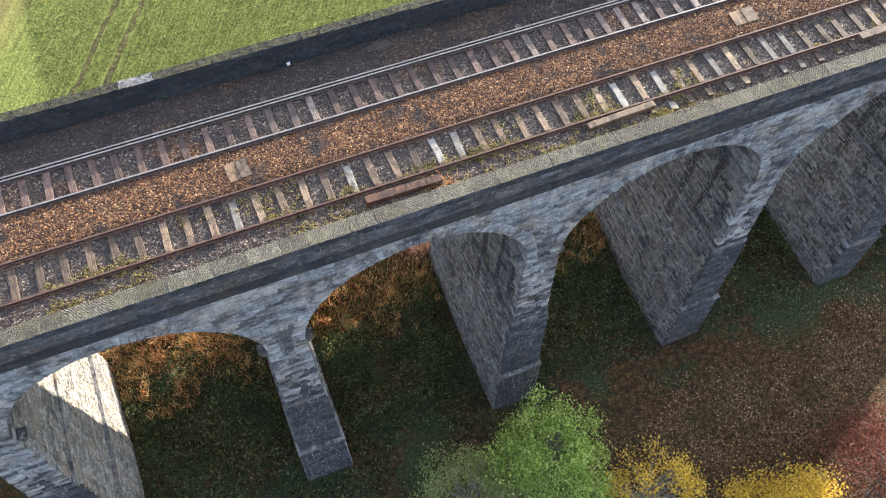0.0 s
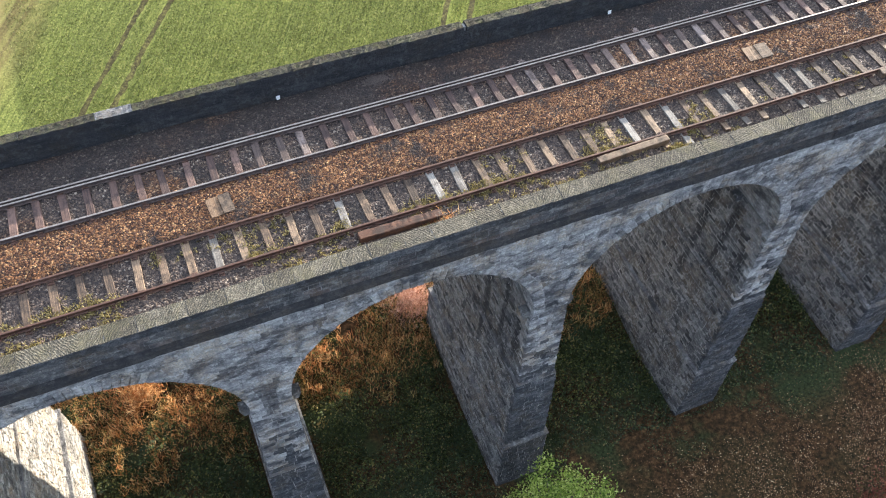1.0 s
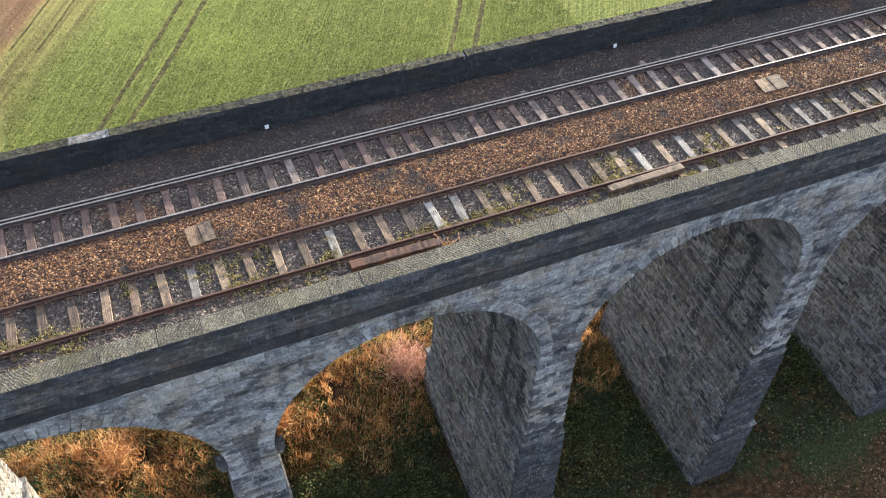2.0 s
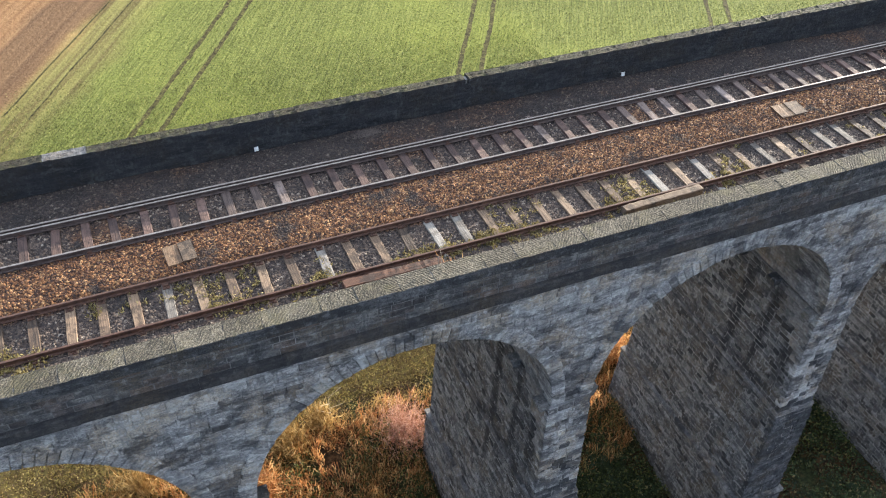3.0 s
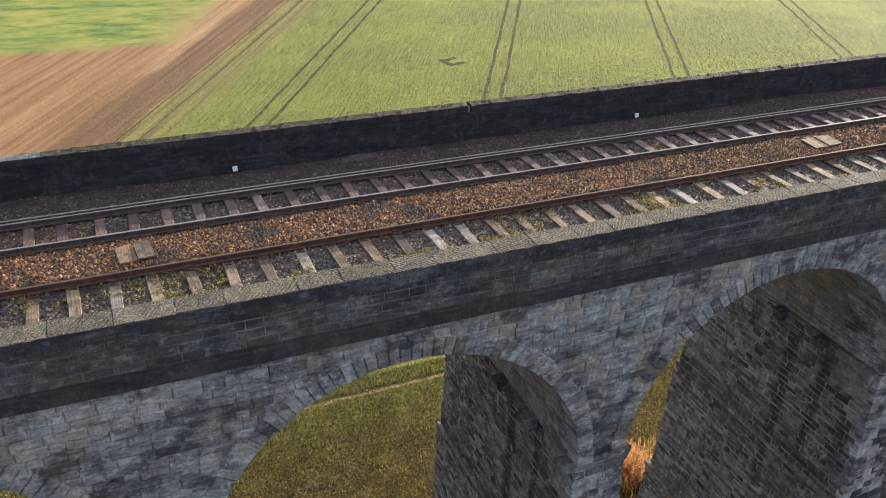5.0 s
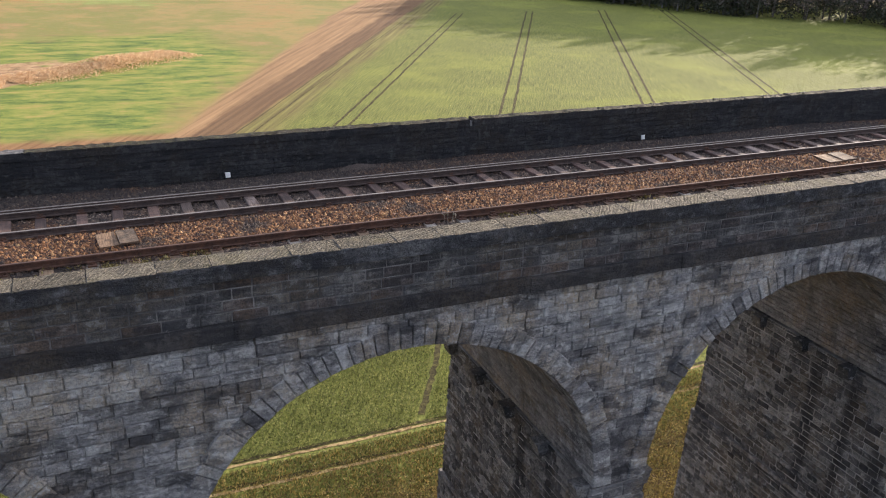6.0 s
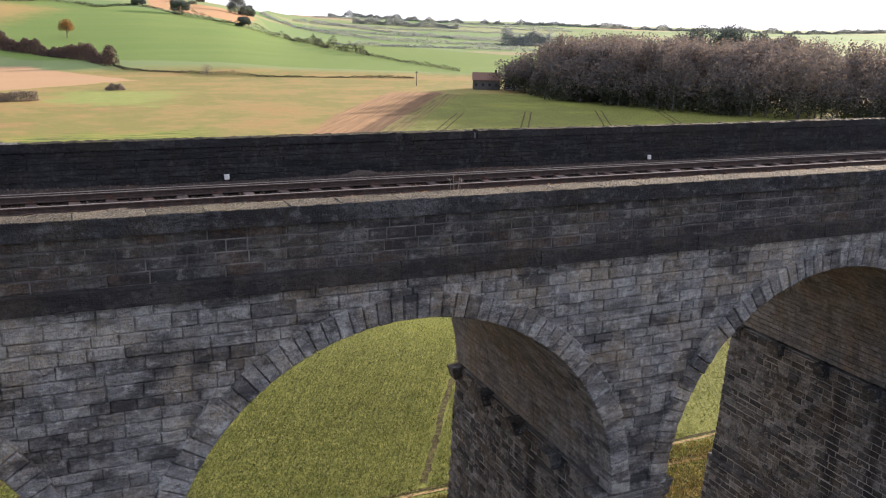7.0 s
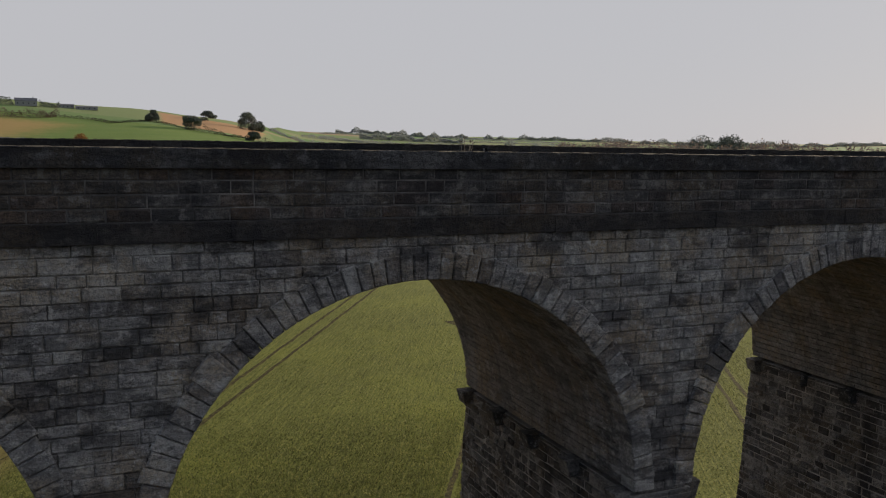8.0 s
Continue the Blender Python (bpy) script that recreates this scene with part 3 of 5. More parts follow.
def sheet(name, xs, ys, height, material):
    v = [(x, y, height(x, y)) for x in xs for y in ys]
    n = len(ys)
    f = [(i * n + j, (i + 1) * n + j, (i + 1) * n + j + 1, i * n + j + 1) for i in range(len(xs) - 1) for j in range(n - 1)]
    return mesh(name, v, f, material, True)


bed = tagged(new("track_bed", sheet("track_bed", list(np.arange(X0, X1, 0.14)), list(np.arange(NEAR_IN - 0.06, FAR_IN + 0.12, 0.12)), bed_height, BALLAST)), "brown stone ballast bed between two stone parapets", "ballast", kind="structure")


def rail_mesh(name, material_top, material_side, length):
    """Rail profile with foot, web and head."""
    prof = [(-0.065, 0.0), (-0.065, 0.012), (-0.012, 0.03), (-0.01, 0.105), (-0.035, 0.12), (-0.034, 0.148), (-0.026, 0.155), (0.026, 0.155), (0.034, 0.148), (0.035, 0.12), (0.01, 0.105), (0.012, 0.03), (0.065, 0.012), (0.065, 0.0)]
    v, f = [], []
    for x in (0, length):
        v += [(x, y, z) for y, z in prof]
    n = len(prof)
    for i in range(n):
        j = (i + 1) % n
        f.append((i, i + n, j + n, j))
    f += [tuple(range(n)), tuple(range(2 * n - 1, n - 1, -1))]
    me = mesh(name, v, f, material_side)
    me.materials.append(material_top)
    for p in me.polygons:
        if abs(p.normal.z) > 0.5 and p.center.z > 0.147:
            p.material_index = 1
    return me


def sleeper_shape(seed, material):
    r = random.Random(seed)
    bm = bmesh.new()
    bmesh.ops.create_cube(bm, size=1.0)
    for v in bm.verts:
        v.co = Vector((v.co.x * (0.25 + r.uniform(-0.02, 0.02)), v.co.y * 2.58 + r.uniform(-0.03, 0.03), v.co.z * 0.14 - 0.055 + r.uniform(-0.008, 0.008)))
    bmesh.ops.subdivide_edges(bm, edges=[e for e in bm.edges if abs((e.verts[0].co - e.verts[1].co).y) > 1], cuts=6)
    for v in bm.verts:
        v.co += Vector((r.uniform(-0.008, 0.008), 0, r.uniform(-0.008, 0.004)))
    bmesh.ops.bevel(bm, geom=[e for e in bm.edges if e.is_boundary is False and e.calc_face_angle(0) > 0.8], offset=0.012, segments=1, affect="EDGES")
    me = bpy.data.meshes.new("sleeper")
    bm.to_mesh(me)
    bm.free()
    me.materials.append(material)
    return me


def chair_shape():
    h = Heap()
    h.add(*box(-0.09, 0.09, -0.17, 0.17, 0.0, 0.03))
    h.add(*box(-0.06, 0.06, -0.1, -0.04, 0.03, 0.085))
    h.add(*box(-0.06, 0.06, 0.04, 0.1, 0.03, 0.085))
    h.add(*box(-0.015, 0.015, -0.15, -0.12, 0.03, 0.06))
    h.add(*box(-0.015, 0.015, 0.12, 0.15, 0.03, 0.06))
    return h.mesh("rail_chair", RUST)


CHAIR = chair_shape()


def track(label, cy, first, step, top, side, material, pale, pale_material, extra=()):
    t = empty("railway_track", label, "railway track", "parallel tracks", at=(0, cy, 0))
    for s in (-1, 1):
        piece("rail", rail_mesh("rail", top, side, X1 - X0 - 0.4), t, pose(X0 + 0.2, s * GAUGE / 2, 0.038))
    for y in extra:
        piece("check_rail", rail_mesh("check_rail", top, side, X1 - X0 - 0.4), t, pose(X0 + 0.2, y, 0.012))
    shapes = [sleeper_shape(i + 40, material) for i in range(6)]
    pales = [sleeper_shape(i + 60, pale_material) for i in range(3)]
    r = random.Random(cy)
    for i in range(-26, 54):
        x = first + i * step + r.uniform(-0.04, 0.04)
        if not X0 + 0.5 < x < X1 - 0.5:
            continue
        me = r.choice(pales) if i in pale else r.choice(shapes)
        s = piece("sleeper", me, t, pose(x, r.uniform(-0.06, 0.06), r.uniform(-0.012, 0.008), 0, 0, r.uniform(-1.8, 1.8)), "bleached pale grey sleeper" if i in pale else "")
        for q in (-1, 1):
            piece("rail_chair", CHAIR, s, pose(0, q * GAUGE / 2, 0.012))
    return t


track("disused track of rusty brown rails on weathered timber sleepers", TRACK_A, -0.33, 0.81, RUST, RUST, SLEEPER, {0, 5, 9, 10, 18, 20, 23, 26, 27}, SLEEPER_PALE)
track("track with polished rails on brown timber sleepers", TRACK_B, 8.21, 0.79, RAIL_TOP, RAIL_SIDE, SLEEPER_BROWN, {-8, -7, -6, 5, 9, 10, 11, 13, 14, 15, 17, 18, 19}, SLEEPER_WORN, extra=(GAUGE / 2 - 0.118,))


# ---- ground ----
AZ = [-180, -60, -12, -4, 4, 10, 14, 21, 32, 45, 60, 120, 180]
CREST = [1.0, 1.5, 2.1, 2.1, 1.7, 1.0, 0.5, 0.4, 0.3, 0.2, 0.5, 1.0, 1.0]
CREST_R = [1200, 1000, 1000, 1000, 1050, 1150, 1900, 2400, 2600, 2600, 2000, 1500, 1200]
FOOT_R = [500, 500, 490, 490, 430, 400, 395, 400, 430, 500, 500, 500, 500]


def ground_height(x, y):
    r, a = math.hypot(x, y), math.degrees(math.atan2(x, y))
    el, rc, r0 = float(np.interp(a, AZ, CREST)), float(np.interp(a, AZ, CREST_R)), float(np.interp(a, AZ, FOOT_R))
    zc = 1.2 + rc * math.tan(radians(el))
    z = GROUND
    if r > r0:
        u = min(1.0, (r - r0) / (rc - r0))
        z += (zc - GROUND) * (0.35 * u * u * (3 - 2 * u) + 0.65 * u)
        z += 3.0 * min(1, (r - r0) / 200) * noise.noise((x / 260, y / 260, 0.0))
    if r > rc:
        z -= (r - rc) * 0.03
    if y < 21.5 and r < 300:
        z -= 0.8 * min(1.0, max(0.0, (21.5 - y) / 4)) * min(1.0, (300 - r) / 60)
    if r < 70:
        z += 0.18 * noise.noise((x / 3.0, y / 3.0, 2.0)) * min(1.0, max(0.0, (30 - y) / 6))
    return z


def ground_material():
    n = Nodes("valley_ground")
    xyz = n.node("ShaderNodeSeparateXYZ", Vector=n.pos)
    x, y = xyz.outputs["X"], xyz.outputs["Y"]
    flat = n.node("ShaderNodeMapping", Vector=n.pos, Scale=(1, 1, 0)).outputs["Vector"]
    ragged = n.math("SUBTRACT", n.noise(0.12, 4, 0.6, flat), 0.5)

    def region(corners, soft, rag):
        """1 inside the convex outline (counter-clockwise corners, metres)."""
        d = None
        for (ax, ay), (bx, by) in zip(corners, corners[1:] + corners[:1]):
            l = math.hypot(bx - ax, by - ay)
            nx, ny = -(by - ay) / l, (bx - ax) / l
            e = n.math("MULTIPLY_ADD", x, nx, n.math("MULTIPLY_ADD", y, ny, -(ax * nx + ay * ny)))
            d = e if d is None else n.math("MINIMUM", d, e)
        return n.span(n.math("MULTIPLY_ADD", ragged, rag, d), -soft, soft)

    fine = n.noise(6.0, 5, 0.7, flat)
    big = n.noise(0.03, 4, 0.6, flat)
    c = n.ramp(n.noise(0.03, 7, 0.72, flat), [(0.32, (0.31, 0.19, 0.07)), (0.45, (0.29, 0.205, 0.072)), (0.54, (0.19, 0.185, 0.048)), (0.62, (0.28, 0.185, 0.07)), (0.7, (0.35, 0.215, 0.09))])
    streaky = n.noise(1.0, 6, 0.72, n.along(-20, 14.0, 2.2))
    c = n.mix(n.span(streaky, 0.45, 0.68, 0.0, 0.4), c, (0.2, 0.17, 0.07))
    c = n.mix(n.span(n.noise(0.3, 7, 0.75, flat), 0.5, 0.6, 0.0, 0.5), c, (0.2, 0.19, 0.06))
    # far fields: a patchwork of pasture and stubble
    cells = n.node("ShaderNodeTexVoronoi", Scale=0.0045, Vector=flat)
    pick = n.node("ShaderNodeSeparateColor", Color=cells.outputs["Color"]).outputs["Red"]
    far = n.ramp(pick, [(0.0, (0.1, 0.2, 0.055)), (0.35, (0.18, 0.24, 0.09)), (0.6, (0.26, 0.265, 0.13)), (0.8, (0.12, 0.22, 0.07)), (1.0, (0.3, 0.235, 0.13))])
    away = n.node("ShaderNodeVectorMath", Vector=flat)
    away.operation = "LENGTH"
    c = n.mix(n.span(away.outputs["Value"], 430, 470), c, far)
    c = n.mix(region([(-200, 575), (-20, 505), (24, 440), (60, 405), (81, 390), (150, 378), (330, 500), (240, 760), (90, 800), (-200, 900)], 2, 10), c, n.mix(n.noise(0.02, 5, 0.65, n.along(15, 4.0, 0.6)), (0.1, 0.18, 0.034), (0.18, 0.235, 0.06)))
    c = n.mix(region([(-200, 640), (-60, 640), (-10, 760), (-200, 900)], 25, 40), c, (0.36, 0.25, 0.09))
    c = n.mix(region([(70, 840), (150, 800), (190, 960), (80, 1000)], 4, 10), c, (0.4, 0.24, 0.12))
    c = n.mix(region([(-300, 330), (-60, 290), (25, 380), (-20, 480), (-300, 540)], 2, 14), c, n.mix(big, (0.44, 0.29, 0.16), (0.36, 0.22, 0.11)))
    # meadow patches
    c = n.mix(region([(-70, 114), (10, 114), (34, 165), (25, 208), (-70, 190)], 6, 22), c, n.ramp(n.noise(1.0, 8, 0.8, n.along(-8, 9.0, 3.5)), [(0.34, (0.045, 0.07, 0.02)), (0.44, (0.11, 0.155, 0.03)), (0.53, (0.21, 0.23, 0.045)), (0.63, (0.33, 0.24, 0.075))]))
    c = n.mix(region([(-60, 166), (-12, 150), (9, 166), (19, 178), (-10, 172), (-60, 186)], 1.5, 26), c, n.ramp(n.noise(0.5, 8, 0.8, flat), [(0.36, (0.12, 0.08, 0.035)), (0.5, (0.33, 0.2, 0.1)), (0.64, (0.46, 0.32, 0.17))]))
    c = n.mix(region([(-10, 282), (20, 268), (36, 318), (0, 325)], 8, 36), c, n.mix(n.noise(0.2, 7, 0.75, flat), (0.12, 0.18, 0.04), (0.34, 0.34, 0.1)))
    # tilled headland strip beside the crop
    lines = n.noise(1.0, 4, 0.6, n.along(60.5, 30.0, 0.7))
    soil = n.ramp(n.math("ADD", n.math("MULTIPLY", lines, 0.7), n.math("MULTIPLY", fine, 0.3)), [(0.35, (0.11, 0.055, 0.026)), (0.5, (0.225, 0.124, 0.058)), (0.62, (0.32, 0.19, 0.09))])
    tilled = n.mix(0.4, soil, (0.25, 0.135, 0.052))
    furrow = n.noise(1.0, 5, 0.7, n.along(60.5, 60.0, 1.1))
    tilled = n.mix(n.span(furrow, 0.53, 0.6, 0.0, 0.5), tilled, (0.13, 0.07, 0.03))
    c = n.mix(region([(-60, 20), (-33, 20), (20, 112), (-60, 112)], 1.5, 8), c, tilled)
    c = n.mix(region([(5, 100), (12, 100), (90, 232), (133, 306), (112, 310), (71, 240)], 1.2, 4), c, n.mix(n.span(furrow, 0.53, 0.6, 0.0, 0.55), n.mix(0.3, soil, (0.42, 0.27, 0.13)), (0.16, 0.09, 0.045)))
    weedy = n.ramp(n.math("ADD", n.math("MULTIPLY", lines, 0.6), n.math("MULTIPLY", fine, 0.4)), [(0.36, (0.065, 0.046, 0.018)), (0.47, (0.14, 0.112, 0.037)), (0.55, (0.18, 0.16, 0.046)), (0.65, (0.26, 0.225, 0.072))])
    c = n.mix(region([(-36, 20), (-15, 20), (105, 228), (138, 290), (126, 300), (89, 235)], 1.2, 4), c, weedy)
    c = n.mix(region([(-39.5, 20), (-34, 20), (88, 230), (131, 305), (125, 305)], 0.8, 3), c, n.mix(0.6, soil, (0.085, 0.052, 0.026)))
    # winter crop
    clump = n.noise(4.5, 5, 0.75, flat)
    rows = n.noise(1.0, 3, 0.6, n.along(60.5, 5.0, 0.16))
    mottle = n.math("ADD", n.math("MULTIPLY", rows, 0.3), n.math("ADD", n.math("MULTIPLY", fine, 0.32), n.math("MULTIPLY", clump, 0.38)))
    green = n.ramp(mottle, [(0.36, (0.028, 0.034, 0.01)), (0.46, (0.097, 0.108, 0.022)), (0.54, (0.178, 0.186, 0.042)), (0.66, (0.32, 0.308, 0.084))])
    green = n.mix(n.span(n.noise(0.05, 4, 0.6, flat), 0.45, 0.7, 0.0, 0.3), green, (0.3, 0.32, 0.05))
    c = n.mix(region([(-24, 29), (300, 29), (300, 180), (139, 300), (120, 273)], 2.0, 5.0), c, green)
    rough = n.ramp(n.noise(1.4, 5, 0.7, flat), [(0.3, (0.05, 0.036, 0.015)), (0.46, (0.13, 0.095, 0.034)), (0.6, (0.21, 0.17, 0.055)), (0.7, (0.28, 0.22, 0.08))])
    c = n.mix(region([(-400, 20), (500, 20), (500, 33.0), (-400, 33.0)], 1.5, 5.0), c, rough)
    # scrub floor under and before the viaduct
    litter = n.ramp(n.noise(3.0, 6, 0.75, flat), [(0.36, (0.012, 0.008, 0.004)), (0.48, (0.034, 0.02, 0.009)), (0.58, (0.075, 0.04, 0.016)), (0.7, (0.15, 0.09, 0.042))])
    turf = n.ramp(fine, [(0.36, (0.01, 0.013, 0.006)), (0.62, (0.045, 0.055, 0.02))])
    floor = n.mix(n.math("MULTIPLY", n.span(n.noise(0.3, 4, 0.6, flat), 0.42, 0.58), n.math("MAXIMUM", n.span(x, 8, 13, 1.0, 0.25), n.span(y, 9, 12))), litter, turf)
    c = n.mix(region([(-400, -400), (500, -400), (500, 27.5), (-400, 27.5)], 0.8, 4.0), c, floor)
    bump = n.math("ADD", n.noise(2.0, 6, 0.7, flat), n.math("MULTIPLY", fine, 0.5))
    return n.finish(c, 0.95, bump, 0.12, specular=0.15)


GROUND_MAT = ground_material()


def ground_sheet():
    rings = [0.0] + list(np.arange(1.5, 60, 1.5)) + list(60 * 1.06 ** np.arange(0, 74))
    azs = [-180 + i * 6 for i in range(27)] + list(np.arange(-18, 60, 1.5)) + [60 + i * 6 for i in range(20)]
    v, f, n = [], [], len(azs)
    for r in rings:
        for a in azs:
            x, y = r * math.sin(radians(a)) , r * math.cos(radians(a))
            v.append((x, y, ground_height(x, y)))
    for i in range(len(rings) - 1):
        for j in range(n):
            k = (j + 1) % n
            q = (i * n + j, i * n + k, (i + 1) * n + k, (i + 1) * n + j)
            f.append(q[::-1])
    return mesh("ground", v, f, GROUND_MAT, True)


tagged(new("ground", ground_sheet()), "valley floor of winter crop, meadow and leaf litter rising to hills", "ground", kind="structure")


# ---- plants: tools and materials ----
def foliage_material(name, stops, rough=0.6, through=0.25):
    n = Nodes(name)
    r = n.island()
    c = n.ramp(r, stops)
    c = n.mix(n.math("MULTIPLY", n.span(n.noise(0.8, 3), 0.35, 0.7), 0.45), c, stops[0][1])
    n.put(n.bsdf.inputs["Subsurface Weight"], 0.0)
    n.finish(c, rough, specular=0.25)
    t = n.node("ShaderNodeBsdfTranslucent", Color=c)
    m = n.node("ShaderNodeMixShader", Fac=through)
    n.t.links.new(n.bsdf.outputs[0], m.inputs[1])
    n.t.links.new(t.outputs[0], m.inputs[2])
    n.t.links.new(m.outputs[0], n.t.nodes["Material Output"].inputs["Surface"])
    return n.mat


LEAF_GREEN = foliage_material("fresh_green_leaves", [(0.0, (0.08, 0.13, 0.02)), (0.5, (0.34, 0.43, 0.07)), (1.0, (0.7, 0.74, 0.24))], through=0.5)
LEAF_OLIVE = foliage_material("yellow_green_leaves", [(0.0, (0.11, 0.13, 0.04)), (0.5, (0.25, 0.28, 0.08)), (1.0, (0.42, 0.4, 0.15))], through=0.4)
LEAF_YELLOW = foliage_material("yellow_autumn_leaves", [(0.0, (0.34, 0.19, 0.02)), (0.5, (0.68, 0.44, 0.03)), (1.0, (0.8, 0.6, 0.1))], through=0.35)
LEAF_RED = foliage_material("red_autumn_leaves", [(0.0, (0.07, 0.022, 0.014)), (0.5, (0.17, 0.05, 0.03)), (1.0, (0.28, 0.12, 0.07))], through=0.3)
LEAF_BRAMBLE = foliage_material("dark_bramble_leaves", [(0.0, (0.016, 0.025, 0.011)), (0.6, (0.036, 0.055, 0.02)), (0.85, (0.1, 0.12, 0.038)), (1.0, (0.26, 0.19, 0.08))])
BRACKEN = foliage_material("rusty_bracken", [(0.0, (0.18, 0.065, 0.024)), (0.5, (0.56, 0.26, 0.085)), (1.0, (0.84, 0.58, 0.27))], 0.75, 0.5)
DRY_GRASS = foliage_material("straw_coloured_grass", [(0.0, (0.16, 0.09, 0.026)), (0.5, (0.4, 0.245, 0.078)), (1.0, (0.68, 0.5, 0.22))], 0.75, 0.45)
PINK_TWIGS = foliage_material("pinkish_bare_twigs", [(0.0, (0.22, 0.09, 0.055)), (0.5, (0.5, 0.27, 0.18)), (1.0, (0.74, 0.5, 0.37))], 0.8, 0.35)
LITTER = foliage_material("fallen_leaves", [(0.0, (0.1, 0.05, 0.024)), (0.45, (0.16, 0.085, 0.04)), (0.8, (0.27, 0.16, 0.075)), (1.0, (0.66, 0.5, 0.31))], 0.8, 0.1)
WEED = foliage_material("yellow_green_weeds", [(0.0, (0.1, 0.08, 0.028)), (0.5, (0.27, 0.21, 0.07)), (1.0, (0.52, 0.43, 0.19))], 0.7, 0.35)
# Winter crowns paled and greyed: distance haze put into the leaf colour.
WOOD_LEAF = foliage_material("haze_greyed_winter_crowns", [(0.0, (0.15, 0.13, 0.12)), (0.7, (0.215, 0.182, 0.163)), (1.0, (0.36, 0.26, 0.165))], 0.9, 0.3)
# Leaf colour lifted and cooled to hold the distance haze.
FAR_HEDGE = foliage_material("haze_tinted_far_hedge_leaves", [(0.0, (0.1, 0.125, 0.105)), (0.6, (0.15, 0.17, 0.14)), (1.0, (0.22, 0.215, 0.17))], 0.9, 0.15)
HEDGE_LEAF = foliage_material("dark_hedge_leaves", [(0.0, (0.04, 0.048, 0.03)), (0.6, (0.065, 0.066, 0.04)), (1.0, (0.11, 0.09, 0.055))], 0.85, 0.15)
RUSSET = foliage_material("russet_tree_leaves", [(0.0, (0.16, 0.07, 0.025)), (0.6, (0.3, 0.15, 0.05)), (1.0, (0.4, 0.24, 0.08))], 0.8, 0.3)


def bark_material():
    n = Nodes("grey_bark")
    g = n.noise(1.0, 5, 0.7, n.stretched(14, 14, 3))
    return n.finish(n.ramp(g, [(0.3, (0.06, 0.05, 0.04)), (0.7, (0.22, 0.19, 0.16))]), 0.9, g, 0.03)


BARK = bark_material()
PALE_BARK = foliage_material("pale_dead_twigs", [(0.0, (0.16, 0.135, 0.105)), (1.0, (0.3, 0.26, 0.21))], 0.8, 0.0)
gen = np.random.default_rng(5)


def quads(name, p, material):
    """One mesh from an array of four-cornered leaves, shape (n, 4, 3)."""
    p = np.asarray(p, dtype=np.float32)
    n = len(p)
    me = bpy.data.meshes.new(name)
    me.vertices.add(4 * n)
    me.loops.add(4 * n)
    me.polygons.add(n)
    me.vertices.foreach_set("co", p.reshape(-1))
    me.loops.foreach_set("vertex_index", np.arange(4 * n, dtype=np.int32))
    me.polygons.foreach_set("loop_start", np.arange(0, 4 * n, 4, dtype=np.int32))
    me.materials.append(material)
    me.update(calc_edges=True)
    me.validate()
    return me


def unit(v):
    return v / np.maximum(np.linalg.norm(v, axis=-1, keepdims=True), 1e-6)


def leaves(centres, size, ratio=0.55, up=0.0):
    """Diamond leaves of random turn about the centres; up makes them lie flatter."""
    n = len(centres)
    nor = unit(gen.normal(size=(n, 3)) + np.array([0, 0, up]))
    a = unit(np.cross(nor, gen.normal(size=(n, 3))))
    b = np.cross(nor, a)
    s = size * gen.uniform(0.6, 1.35, (n, 1))
    fold = nor * s * 0.12
    return np.stack([centres - a * s / 2, centres + b * s * ratio / 2 + fold, centres + a * s / 2, centres - b * s * ratio / 2 + fold], 1)


def blades(feet, length, width, lean=0.4):
    """Thin upright blades or stems from their feet."""
    n = len(feet)
    d = unit(np.stack([gen.normal(0, lean, n), gen.normal(0, lean, n), np.ones(n)], 1))
    side = unit(np.cross(d, gen.normal(size=(n, 3)))) * width / 2
    tip = feet + d * (length * gen.uniform(0.5, 1.3, (n, 1)))
    return np.stack([feet - side, feet + side, tip + side * 0.3, tip - side * 0.3], 1)


def tube(heap, a, b, ra, rb, sides=6):
    d = (Vector(b) - Vector(a))
    q = d.to_track_quat("Z", "Y").to_matrix()
    n = len(heap.v)
    for p, r in ((a, ra), (b, rb)):
        for i in range(sides):
            t = 2 * math.pi * i / sides
            heap.v.append(tuple(Vector(p) + q @ Vector((r * math.cos(t), r * math.sin(t), 0))))
    for i in range(sides):
        j = (i + 1) % sides
        heap.f.append((n + i, n + j, n + sides + j, n + sides + i))


